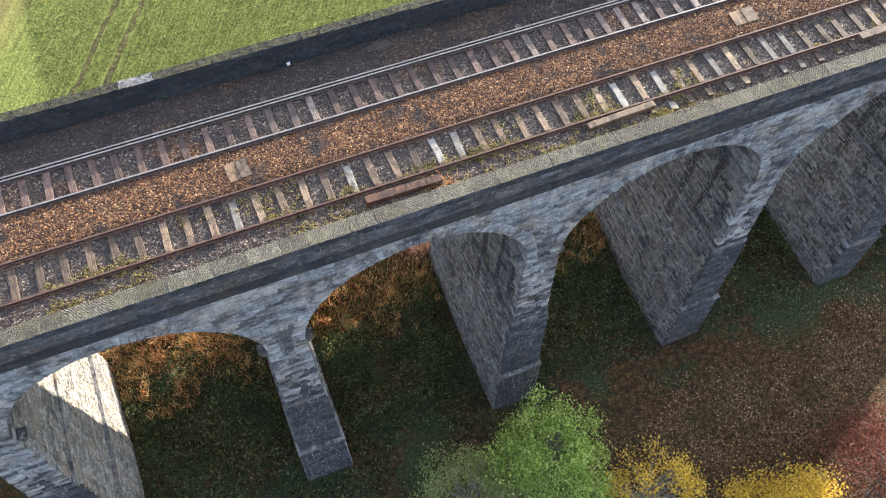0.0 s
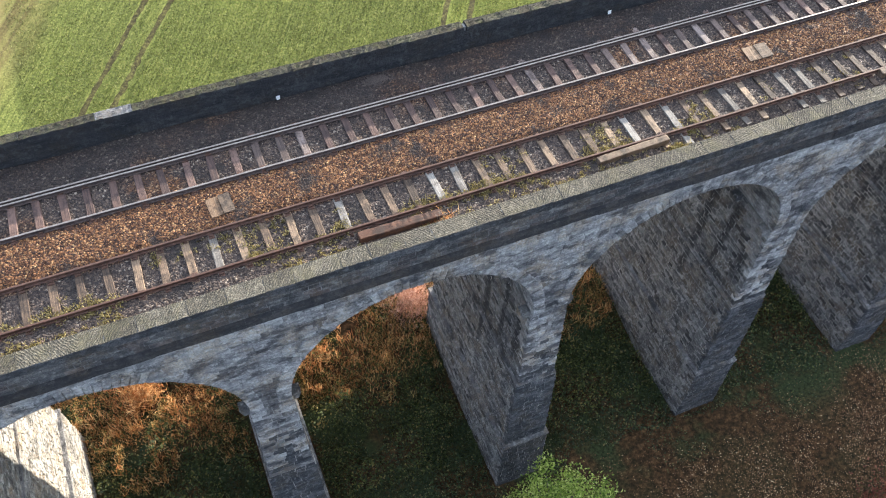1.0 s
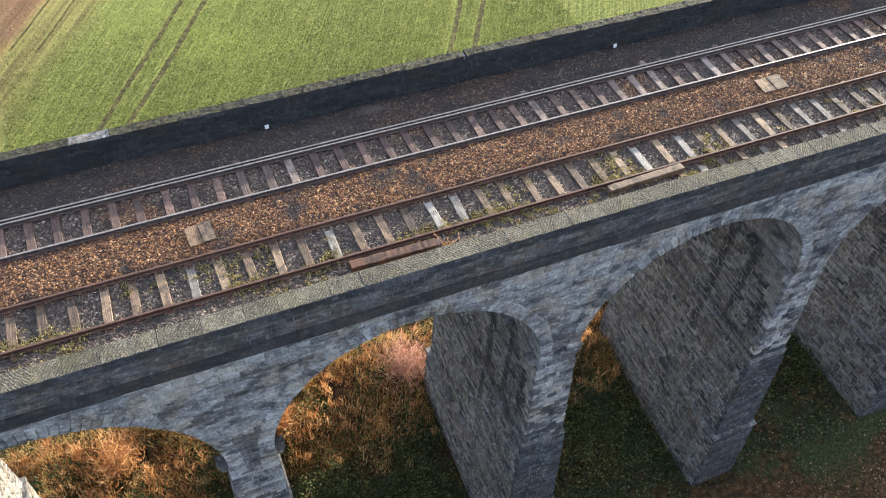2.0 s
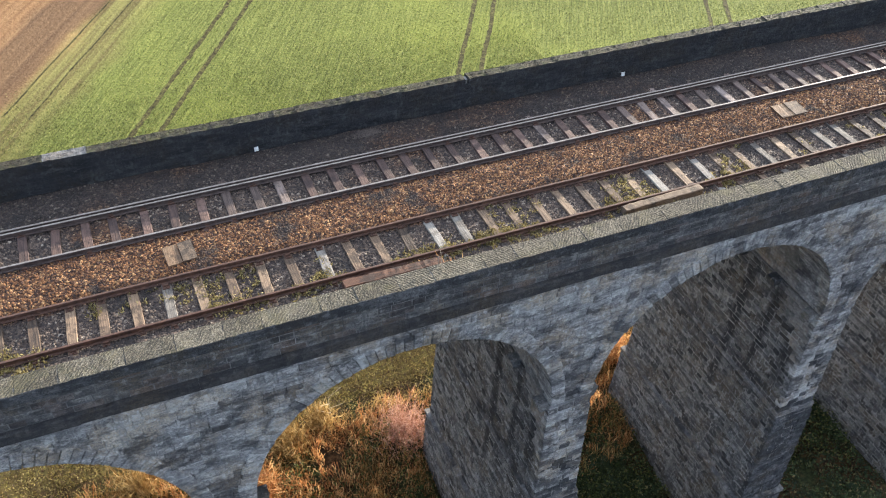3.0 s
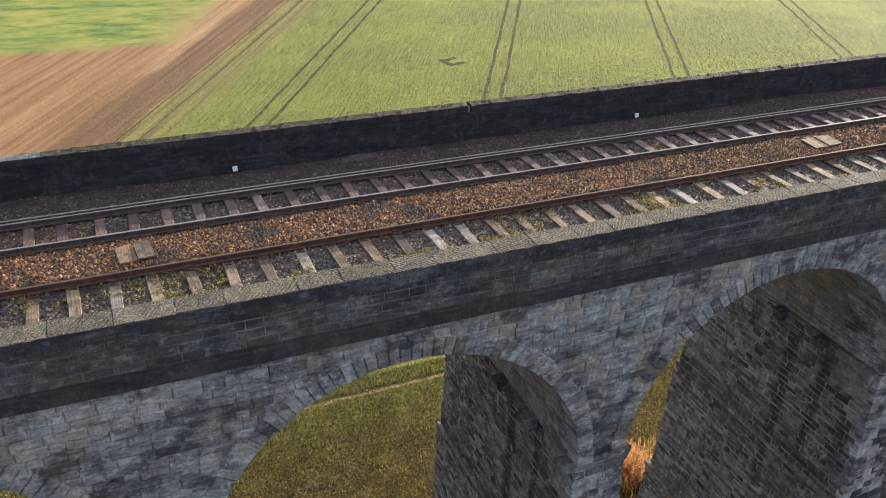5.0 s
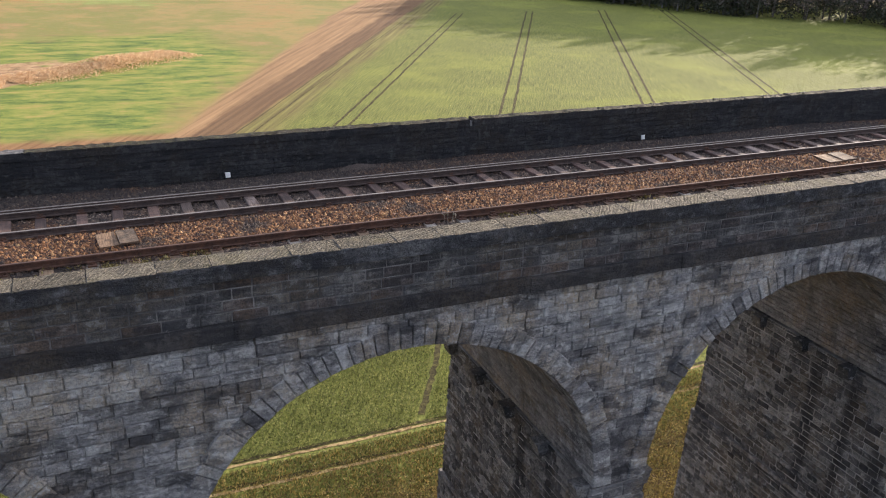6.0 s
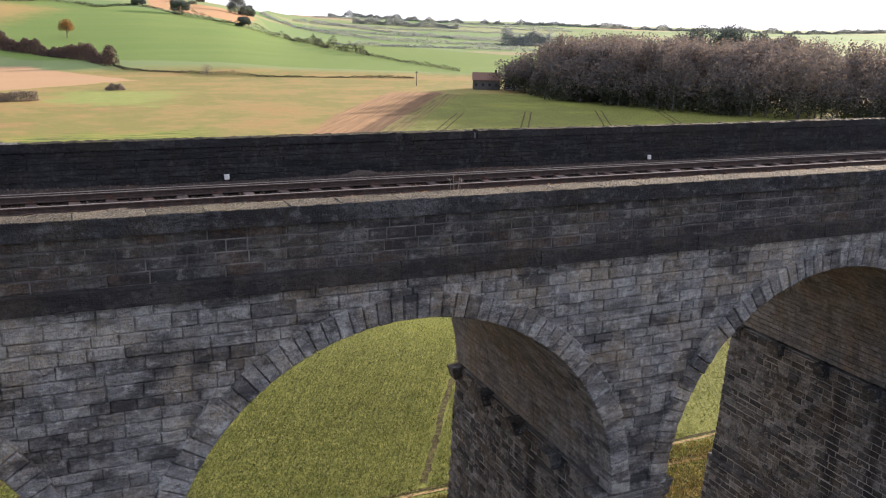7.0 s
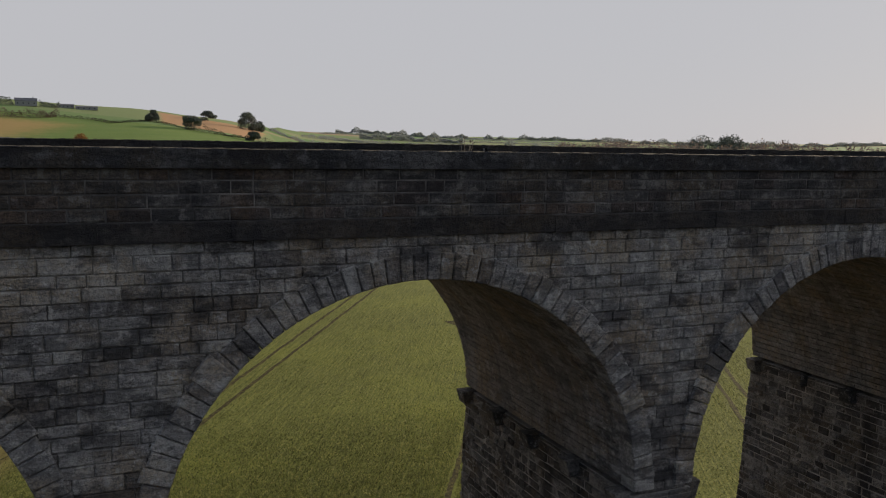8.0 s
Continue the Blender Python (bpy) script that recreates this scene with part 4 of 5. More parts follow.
def tree(name, label, x, y, h, spread, n_clumps, per_clump, leaf, leaf_mat, seed, base=0.25, bare=0, clump=0.5, z=None, group=""):
    """Trunk and limbs as one mesh, and a crown of leaves gathered in clumps round the limb ends."""
    r = random.Random(seed)
    z0 = ground_height(x, y) - 0.1 if z is None else z
    t = empty(name, label, "tree", group, at=(x, y, z0))
    heap, ends = Heap(), []
    p, rad = Vector((0, 0, 0)), h * 0.022
    stem = [p]
    for i in range(5):
        q = Vector((r.uniform(-0.05, 0.05) * h, r.uniform(-0.05, 0.05) * h, h * 0.17 * (i + 1)))
        tube(heap, p, q, rad, rad * 0.78, 8)
        p, rad = q, rad * 0.78
        stem.append(p)
    for i in range(n_clumps):
        f = r.uniform(base, 1.0)
        ang = r.uniform(0, 6.283)
        reach = spread * math.sqrt(max(0.05, 1 - ((f - 0.45) / 0.62) ** 2)) * r.uniform(0.35, 1.0)
        e = Vector((math.cos(ang) * reach, math.sin(ang) * reach, h * f * r.uniform(0.93, 1.0)))
        s = stem[min(5, max(1, int(f * 5)))]
        mid = (s + e) / 2 + Vector((0, 0, -0.06 * h * r.random()))
        tube(heap, s, mid, h * 0.007, h * 0.004, 5)
        tube(heap, mid, e, h * 0.004, h * 0.0015, 4)
        ends.append(e)
    twigs = Heap()
    for i in range(bare):
        s = r.choice(ends)
        tube(twigs, s, s + Vector((r.uniform(-1, 1), r.uniform(-1, 1), r.uniform(0.2, 1.1))) * spread * 0.3, h * 0.0022, h * 0.0008, 4)
    piece("trunk", heap.mesh("trunk", BARK), t)
    if bare:
        tagged(piece("twigwork", twigs.mesh("twigwork", PALE_BARK), t, None, "pale bare twigs"), kind="stuff")
    cs = np.repeat(np.array([tuple(e) for e in ends]), per_clump, axis=0)
    cs = cs + gen.normal(0, clump * spread / 3, cs.shape) * np.array([1, 1, 0.75])
    piece("crown", quads("crown", leaves(cs, leaf), leaf_mat), t)
    return t


# ---- trees before the viaduct ----
tree("green_tree", "leafy bright green tree growing beside a viaduct pier", 9.9, 8.0, 9.1, 3.3, 120, 230, 0.14, LEAF_GREEN, 1, clump=0.27)
tree("thin_tree", "thin yellow-green tree with pale bare twigs showing", 5.6, 7.9, 7.3, 2.9, 110, 150, 0.12, LEAF_OLIVE, 2, bare=60, clump=0.33)
tree("yellow_tree", "sparse tree with small yellow autumn leaves", 14.2, 4.9, 7.9, 2.4, 70, 70, 0.14, LEAF_YELLOW, 3, clump=0.35)
tree("golden_shrub", "dense golden yellow shrub on the valley floor", 19.8, 0.9, 7.2, 3.0, 80, 240, 0.14, LEAF_YELLOW, 4, clump=0.4)
tree("red_tree", "low tree with dull red autumn leaves", 26.6, 1.0, 5.8, 3.6, 80, 220, 0.15, LEAF_RED, 5, clump=0.5)


# ---- undergrowth ----
def spots(n, x0, x1, y0, y1, keep=None):
    p = np.stack([gen.uniform(x0, x1, n), gen.uniform(y0, y1, n)], 1)
    return np.array([q for q in p if keep is None or keep(q[0], q[1])])


def clear_of_piers(x, y, gap=0.15):
    for cx in PIER_X:
        if abs(x - cx) < 1.3 + gap and FACE - 0.95 - gap < y < BACK + 0.95 + gap:
            return False
    return True


def mound(x, y):
    return max(0.0, 0.55 + 0.75 * noise.noise((x * 0.45, y * 0.45, 4.0)) + 0.35 * noise.noise((x * 1.3, y * 1.3, 8.0)))


def low_plants(name, label, n, x0, x1, y0, y1, size, material, keep, hold=1.0, up=0.4, ratio=0.6, category="undergrowth"):
    p = spots(n, x0, x1, y0, y1, lambda x, y: clear_of_piers(x, y) and keep(x, y))
    c = np.array([(x, y, ground_height(x, y) + hold * mound(x, y) * math.sqrt(gen.uniform(0.1, 1.0)) + 0.04) for x, y in p])
    return tagged(new(name, quads(name, leaves(c, size, ratio, up), material)), label, category, kind="stuff")


def stalks(name, label, n, x0, x1, y0, y1, length, width, material, keep, lean=0.35, hold=0.4, category="undergrowth"):
    p = spots(n, x0, x1, y0, y1, lambda x, y: clear_of_piers(x, y, 0.05) and keep(x, y))
    c = np.array([(x, y, ground_height(x, y) + hold * mound(x, y)) for x, y in p])
    return tagged(new(name, quads(name, blades(c, length, width, lean), material)), label, category, kind="stuff")


def patch(x, y, s, level, k):
    return noise.noise((x * s, y * s, k)) > level


low_plants("bramble_undergrowth", "dark green bramble undergrowth in the shade of the arches", 110000, -14, 40, 9.0, 26, 0.15, LEAF_BRAMBLE, lambda x, y: y > 12.4 - 2.5 * noise.noise((x * 0.3, 1, 0)) - max(0, 4 - x) * 0.3 and y < 20.2 + 2.2 * noise.noise((x * 0.6, y * 0.6, 3)) + (1.5 if x > 14 else 0) and patch(x, y, 0.35, -0.6, 2.0))
low_plants("fallen_leaves", "brown and pale fallen leaves lying on the ground", 140000, 8, 54, -3, 15.5, 0.068, LITTER, lambda x, y: x > 9 - y * 0.2 + 3 * noise.noise((x * 0.3, y * 0.3, 4)) and gen.random() < (12.6 + max(0, x - 26) * 0.3 + 2.5 * noise.noise((x * 0.4, y * 0.3, 6)) - y) / 6 and gen.random() < 0.72 + 0.9 * noise.noise((x * 0.45, y * 0.45, 9)), hold=0.0, up=2.5, ratio=0.8, category="leaf litter")
low_plants("grassy_patches", "dull green grass and leaves on the shaded ground", 20000, -8, 46, 4, 14, 0.11, LEAF_BRAMBLE, lambda x, y: (x < 9 or y > 10) and patch(x, y, 0.28, 0.05, 5.0), hold=0.25)
SCRUB = foliage_material("mixed_green_scrub_leaves", [(0.0, (0.025, 0.032, 0.01)), (0.5, (0.075, 0.09, 0.024)), (0.88, (0.17, 0.17, 0.045)), (1.0, (0.34, 0.25, 0.085))], 0.6, 0.4)
low_plants("ivy_scrub", "tangled green and yellow scrub leaves behind the arches", 60000, -13, 38, 14.5, 25, 0.13, SCRUB, lambda x, y: patch(x, y, 0.5, -0.25, 17.0), 1.25, 0.3, 0.65)
stalks("rusty_bracken", "rusty brown dead bracken standing behind the viaduct", 44000, -16, 36, 18.0, 25.9, 0.36, 0.034, BRACKEN, lambda x, y: y > 20.4 + 1.6 * noise.noise((x * 0.7, y * 0.5, 9)) and patch(x, y, 0.4, -0.3, 6.0), 0.4, 0.55)
low_plants("bracken_fronds", "rusty brown dead bracken fronds", 34000, -16, 36, 18.5, 26.2, 0.13, BRACKEN, lambda x, y: y > 19.8 + 1.8 * noise.noise((x * 0.7, y * 0.5, 9)) and patch(x, y, 0.5, -0.05, 6.0), 0.7, 0.1, 0.35)
stalks("dry_grass", "straw-coloured dry grass at the field margin", 52000, -16, 40, 18.5, 26.5, 0.38, 0.022, DRY_GRASS, lambda x, y: y > 20.2 + 1.2 * noise.noise((x * 0.6, y * 0.5, 2)) and (y > 24.7 + 0.5 * noise.noise((x * 0.5, 4, 2)) or patch(x, y, 0.35, 0.08, 12.0)), 0.4, 0.45)


def tall_clumps(name, label, n, length, width, material, keep, k):
    """Upright clumps that stand clear of the lower growth."""
    feet = []
    for x, y in spots(n, -16, 36, 18.8, 26.5, lambda x, y: clear_of_piers(x, y, 0.3) and keep(x, y)):
        z = ground_height(x, y) + 0.4 * mound(x, y)
        for _ in range(int(gen.integers(10, 26))):
            feet.append((x + gen.normal(0, 0.11), y + gen.normal(0, 0.11), z + gen.uniform(0, 0.55)))
    return tagged(new(name, quads(name, blades(np.array(feet), length, width, 0.28), material)), label, "undergrowth", kind="stuff")


tall_clumps("tall_bracken", "tall upright clumps of orange bracken in low sun", 1900, 0.5, 0.03, BRACKEN, lambda x, y: patch(x, y, 0.6, 0.02, 21.0), 1)
tall_clumps("tall_grass", "tall pale straw grass clumps in low sun", 1300, 0.5, 0.022, DRY_GRASS, lambda x, y: patch(x, y, 0.55, 0.05, 31.0), 2)
MARGIN = foliage_material("mixed_margin_weeds", [(0.0, (0.06, 0.038, 0.022)), (0.3, (0.16, 0.098, 0.05)), (0.55, (0.25, 0.18, 0.055)), (0.8, (0.32, 0.27, 0.07)), (1.0, (0.56, 0.42, 0.16))], 0.65, 0.35)
low_plants("margin_weeds", "low olive and brown weeds covering the field margin", 110000, -12, 42, 26.2, 35.5, 0.095, MARGIN, lambda x, y: gen.random() < (35.5 - y) / 4, 0.12, 0.6, 0.65)
stalks("rough_grass", "short rough yellow-green grass along the field margin", 64000, -8, 44, 27.2, 38, 0.17, 0.05, foliage_material("rough_margin_grass", [(0.0, (0.06, 0.045, 0.015)), (0.5, (0.24, 0.18, 0.05)), (1.0, (0.5, 0.36, 0.12))]), lambda x, y: True, 0.6, 0.0)


def bush(name, label, x, y, radius, height, n, material, twig, width, seed):
    r = random.Random(seed)
    z = ground_height(x, y)
    feet = np.array([(r.gauss(0, 0.25) * radius, r.gauss(0, 0.25) * radius, 0.0) for _ in range(n)])
    d = unit(np.stack([gen.normal(0, 0.55, n), gen.normal(0, 0.55, n), np.ones(n)], 1))
    f = gen.uniform(0.1, 0.85, (n, 1))
    feet = feet + d * f * height * np.array([radius / height * 1.1, radius / height * 1.1, 1])
    b = empty(name, label, "bush", at=(x, y, z))
    piece("thicket", quads("thicket", blades(feet, twig, width, 0.7), material), b)
    return b


def sapling(x, y, h, seed):
    """A thin leafless sapling: a leaning stem and a few forked twigs."""
    heap, r = Heap(), random.Random(seed)
    p = Vector((0, 0, -0.1))
    for i in range(5):
        q = p + Vector((r.uniform(-0.12, 0.04), r.uniform(-0.08, 0.08), h / 5))
        tube(heap, p, q, 0.032 - 0.005 * i, 0.027 - 0.005 * i, 6)
        if i:
            e = q + Vector((r.choice((-1, 1)) * r.uniform(0.4, 0.8), r.uniform(-0.3, 0.3), r.uniform(0.1, 0.45)))
            tube(heap, q, e, 0.016, 0.009, 5)
            tube(heap, e, e + Vector((r.uniform(-0.3, 0.3), r.uniform(-0.2, 0.2), r.uniform(0.15, 0.35))), 0.009, 0.005, 4)
        p = q
    ob = tagged(new("sapling", heap.mesh("sapling", DRY_TWIG)), "thin pale leafless sapling at the field margin", "sapling")
    ob.location = (x, y, ground_height(x, y))


DRY_TWIG = foliage_material("pale_dry_twig", [(0.0, (0.42, 0.33, 0.19)), (1.0, (0.6, 0.5, 0.32))], 0.8, 0.0)
sapling(5.9, 26.3, 2.2, 3)

# wheel ruts: x less 0.585 (y - 72) at y = 72 and at y = 230
RUTS = ((9.0, 11.1), (35.0, 33.9), (60.3, 59.0), (87.1, 81.4))


def between_ruts(x, y):
    if math.hypot(x - 42, y - 94) < 1.6 * (1 + noise.noise((x, y, 3))):
        return False
    u, f = x - 0.585 * (y - 72), (y - 72) / 158
    return all(abs(u - a - (b - a) * f) > 0.36 and abs(u - a - (b - a) * f - 2.14) > 0.36 for a, b in RUTS)


crop = spots(430000, -28, 112, 31, 118, lambda x, y: gen.random() < (112 - x) / 42 and gen.random() < (x + 26.5 - 0.585 * (y - 29)) / 12 and between_ruts(x, y) and gen.random() < (118 - y) / 55 and abs(y - 38.4) > 0.35 and abs(y - 36.3) > 0.35)
crop = np.column_stack([crop, np.full(len(crop), GROUND)])
rows = spots(200000, -10, 34, 30, 66, lambda x, y: between_ruts(x, y) and gen.random() < (66 - y) / 16 and abs(y - 38.4) > 0.35 and abs(y - 36.3) > 0.35)
turned = rows @ np.array([[0.492, -0.870], [0.870, 0.492]])          # along and across the drilled rows
turned[:, 1] = np.round(turned[:, 1] / 0.3) * 0.3 + gen.normal(0, 0.085, len(turned))
rows = turned @ np.array([[0.492, 0.870], [-0.870, 0.492]])
crop = np.concatenate([crop, np.column_stack([rows, np.full(len(rows), GROUND)])])
tagged(new("crop_plants", quads("crop_plants", blades(crop, 0.13, 0.042, 0.7), foliage_material("winter_crop_leaves", [(0.0, (0.028, 0.038, 0.01)), (0.5, (0.142, 0.152, 0.042)), (1.0, (0.42, 0.4, 0.145))], 0.6, 0.45))), "young green winter crop standing in the field", "crop", kind="stuff")
bush("twiggy_bush", "pinkish leafless twiggy bush in sunlight behind the viaduct", 8.9, 24.0, 1.8, 2.2, 3600, PINK_TWIGS, 0.42, 0.022, 1)
bush("straw_bush", "golden dry grass tussock at the field margin", 3.3, 25.6, 1.6, 1.4, 1500, DRY_GRASS, 0.6, 0.04, 2)
bush("straw_bush", "golden dry grass tussock at the field margin", 5.2, 26.4, 1.0, 1.1, 900, DRY_GRASS, 0.5, 0.04, 3)
bush("rust_bush", "rusty brown leafless bush behind the viaduct", 1.5, 23.4, 1.4, 1.7, 2200, BRACKEN, 0.5, 0.03, 4)
bush("rust_bush", "rusty brown leafless bush behind the viaduct", 12.4, 24.6, 1.4, 1.9, 2200, BRACKEN, 0.5, 0.03, 5)
bush("rust_bush", "rusty brown leafless bush behind the viaduct", 21.5, 25.2, 1.6, 1.9, 2000, BRACKEN, 0.5, 0.03, 6)
bush("rust_bush", "rusty brown leafless bush behind the viaduct", -6.5, 24.0, 1.6, 1.6, 2200, BRACKEN, 0.5, 0.03, 7)
bush("straw_bush", "golden dry grass tussock at the field margin", -4.0, 25.8, 1.6, 1.3, 1300, DRY_GRASS, 0.6, 0.04, 8)

# ---- wheel tracks in the fields ----
def soil_material(name, stops):
    n = Nodes(name)
    g = n.noise(3.5, 5, 0.75)
    return n.finish(n.ramp(g, stops), 0.95, g, 0.08, specular=0.1)


SOIL = soil_material("pressed_wheel_soil", [(0.38, (0.028, 0.024, 0.011)), (0.5, (0.06, 0.05, 0.02)), (0.64, (0.13, 0.115, 0.035))])
SOIL_PALE = soil_material("dry_wheel_soil", [(0.38, (0.12, 0.08, 0.035)), (0.5, (0.3, 0.21, 0.1)), (0.62, (0.42, 0.33, 0.14))])


def rut(x0, y0, x1, y1, width, material, z=0.025):
    """One wheel rut: a ragged strip of pressed soil."""
    n = max(2, int(math.hypot(x1 - x0, y1 - y0) / 0.5))
    side = Vector((-(y1 - y0), x1 - x0)).normalized()
    v, f = [], []
    for i in range(n + 1):
        x, y = x0 + (x1 - x0) * i / n, y0 + (y1 - y0) * i / n
        o = 0.12 * noise.noise((x * 0.2, y * 0.2, 1))
        for s in (-1, 1):
            w = width / 2 * (1 + 0.7 * noise.noise((x * 2.2, y * 2.2, s * 3.0)))
            v.append((x + side.x * (s * w + o), y + side.y * (s * w + o), GROUND + z))
    for i in range(n):
        f.append((2 * i + 1, 2 * i, 2 * i + 2, 2 * i + 3))
    return mesh("wheel_rut", v, f, material)


def wheel_track(label, x0, y0, x1, y1, gap=1.85, width=0.4, material=SOIL):
    t = empty("wheel_track", label, "wheel track", "wheel tracks in the crop", kind="structure")
    l = math.hypot(x1 - x0, y1 - y0)
    ox, oy = (y1 - y0) / l * gap, -(x1 - x0) / l * gap
    piece("wheel_rut", rut(x0, y0, x1, y1, width, material), t)
    piece("wheel_rut", rut(x0 + ox, y0 + oy, x1 + ox, y1 + oy, width, material), t)


for a, b in RUTS:
    lean = 0.585 + (b - a) / 158
    wheel_track("pair of dark tractor wheel ruts running through the green crop", a - lean * 32.5, 39.5, a + lean * 158, 230)
scar = empty("soil_scar", "small scraped patch of dark bare soil in the crop", "bare soil", kind="structure")
for x0, y0, x1, y1 in ((41.0, 92.6, 43.3, 93.2), (40.8, 94.2, 43.0, 95.4), (41.2, 92.8, 41.0, 95.2)):
    piece("scrape", rut(x0, y0, x1, y1, 0.8, SOIL, 0.02 + 0.006 * y0 % 0.02), scar)
wheel_track("pair of brown tractor wheel ruts along the field edge", -30, 38.6, 70, 38.2, 2.1, 0.24, SOIL_PALE)
wheel_track("pair of dark strips alongside the brown wheel ruts at the field edge", -30, 38.95, 70, 38.55, 2.1, 0.26)
wheel_track("pair of faint tractor wheel ruts along the headland", -9.0, 62, 84, 224, 2.0, 0.16)

# ---- far woods, hedges, trees and buildings ----
def crown_points(x, y, h, spread, n, r, base=0.3):
    """Points of one crown: a dozen overlapping lobes round a dome, denser towards their skins."""
    g, out = ground_height(x, y), []
    for i in range(12):
        a, f = r.uniform(0, 6.283), r.random()
        reach = spread * 0.62 * math.sqrt(1 - f * f * 0.8)
        c = np.array([x + math.cos(a) * reach, y + math.sin(a) * reach, g + h * (base + (0.82 - base) * f)])
        size = np.array([spread * 0.5, spread * 0.5, h * 0.17]) * r.uniform(0.75, 1.2)
        out.append(c + unit(gen.normal(size=(n // 12, 3))) * gen.uniform(0.3, 1.0, (n // 12, 1)) ** 0.5 * size)
    return np.concatenate(out)


def woodland():
    r = random.Random(4)
    edge = [(160, 312), (158, 268), (168, 238), (184, 205), (216, 165), (256, 118), (296, 80)]
    rise = [0.7, 0.97, 1.0, 1.0, 1.03, 1.03, 1.03]
    pts, low, trunks = [], [], Heap()
    for i in range(540):
        k = r.uniform(0, len(edge) - 1)
        a, b = edge[int(k)], edge[int(k) + 1]
        f = k - int(k)
        back = (i / 540) ** 1.5 * 120
        x, y = a[0] + (b[0] - a[0]) * f + back * 0.8 + r.uniform(-3, 3), a[1] + (b[1] - a[1]) * f + back * 0.5 + r.uniform(-3, 3)
        h = r.uniform(19, 25) * min(1.04, float(np.interp(k, range(7), rise)) + back * 0.004)
        if back < 6:
            h *= r.uniform(0.6, 0.95)
        x, y = x + 3, y + 2
        pts.append(crown_points(x, y, h, r.uniform(4.0, 7.5), 780 if back < 50 else 420, r))
        g = ground_height(x, y)
        tube(trunks, (x, y, g - 0.3), (x + r.uniform(-0.5, 0.5), y, g + h * 0.75), 0.28, 0.1, 5)
        if back < 60:
            low.append(crown_points(x - 2, y - 1, r.uniform(6, 11), 6.0, 300, r, 0.1))
    w = empty("woodland", "grey-brown late autumn wood casting a long shadow over the crop", "wood", kind="stuff")
    piece("crowns", quads("crowns", leaves(np.concatenate(pts), 0.78, 0.65), WOOD_LEAF), w)
    piece("trunks", trunks.mesh("trunks", BARK), w)
    piece("understorey", quads("understorey", leaves(np.concatenate(low), 0.7, 0.6), HEDGE_LEAF), w)


woodland()


def far_tree(label, x, y, h, spread, material, seed, n=420, size=0.9, group="", base=0.15):
    t = empty("field_tree", label, "tree", group, at=(x, y, ground_height(x, y)))
    heap, r = Heap(), random.Random(seed)
    tube(heap, (0, 0, -0.5), (0, 0, h * 0.55), h * 0.035, h * 0.02, 6)
    for i in range(9):
        a = r.uniform(0, 6.28)
        tube(heap, (0, 0, h * r.uniform(0.25, 0.5)), (math.cos(a) * spread * 0.7, math.sin(a) * spread * 0.7, h * r.uniform(0.55, 0.9)), h * 0.014, h * 0.004, 4)
    piece("trunk", heap.mesh("trunk", BARK), t)
    c = crown_points(x, y, h, spread, n, r, base) - np.array([x, y, ground_height(x, y)])
    c += 0.02 * h * gen.normal(size=c.shape)
    piece("crown", quads("crown", leaves(c, size, 0.6), material), t)


far_tree("lone round russet tree on the green hillside", 0, 600, 12, 5.5, RUSSET, 1, 2400, 0.6, base=0.35)
far_tree("lone bare tree on the hedge line", 57, 405, 6, 3.0, WOOD_LEAF, 2, 500, 0.3)
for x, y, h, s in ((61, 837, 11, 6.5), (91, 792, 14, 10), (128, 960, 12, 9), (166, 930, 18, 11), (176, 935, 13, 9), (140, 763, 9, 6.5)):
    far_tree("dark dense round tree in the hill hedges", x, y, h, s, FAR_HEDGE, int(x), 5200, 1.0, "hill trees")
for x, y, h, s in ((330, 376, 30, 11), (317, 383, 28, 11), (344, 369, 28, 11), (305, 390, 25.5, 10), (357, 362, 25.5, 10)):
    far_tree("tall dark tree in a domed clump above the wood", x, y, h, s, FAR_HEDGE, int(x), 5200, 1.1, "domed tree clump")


def hedge(label, line, h, width, density, material, size, seed, ragged=0.6):
    r = random.Random(seed)
    pts = []
    for (ax, ay), (bx, by) in zip(line, line[1:]):
        l = math.hypot(bx - ax, by - ay)
        for i in range(int(l * density * 3.2)):
            f = r.random()
            x, y = ax + (bx - ax) * f, ay + (by - ay) * f
            q = h * max(0.2, 1 + ragged * 1.6 * noise.noise((x * 0.05, y * 0.05, seed)) + 0.5 * noise.noise((x * 0.3, y * 0.3, seed)))
            if l < 12:
                q *= max(0.05, 1 - (2 * f - 1) ** 2) ** 0.3 * (0.75 + 0.5 * noise.noise((x * 1.1, y * 1.1, 2)))
            off = max(-1.0, min(1.0, r.gauss(0, 0.45)))
            x, y = x - (by - ay) / l * off * width / 2, y + (bx - ax) / l * off * width / 2
            pts.append((x + r.uniform(-0.3, 0.3), y + r.uniform(-0.3, 0.3), ground_height(x, y) + r.random() ** 0.8 * q * math.sqrt(1.04 - off * off)))
    tagged(new("hedge", quads("hedge", leaves(np.array(pts), size * 0.55, 0.7), material)), label, "hedge", kind="stuff")


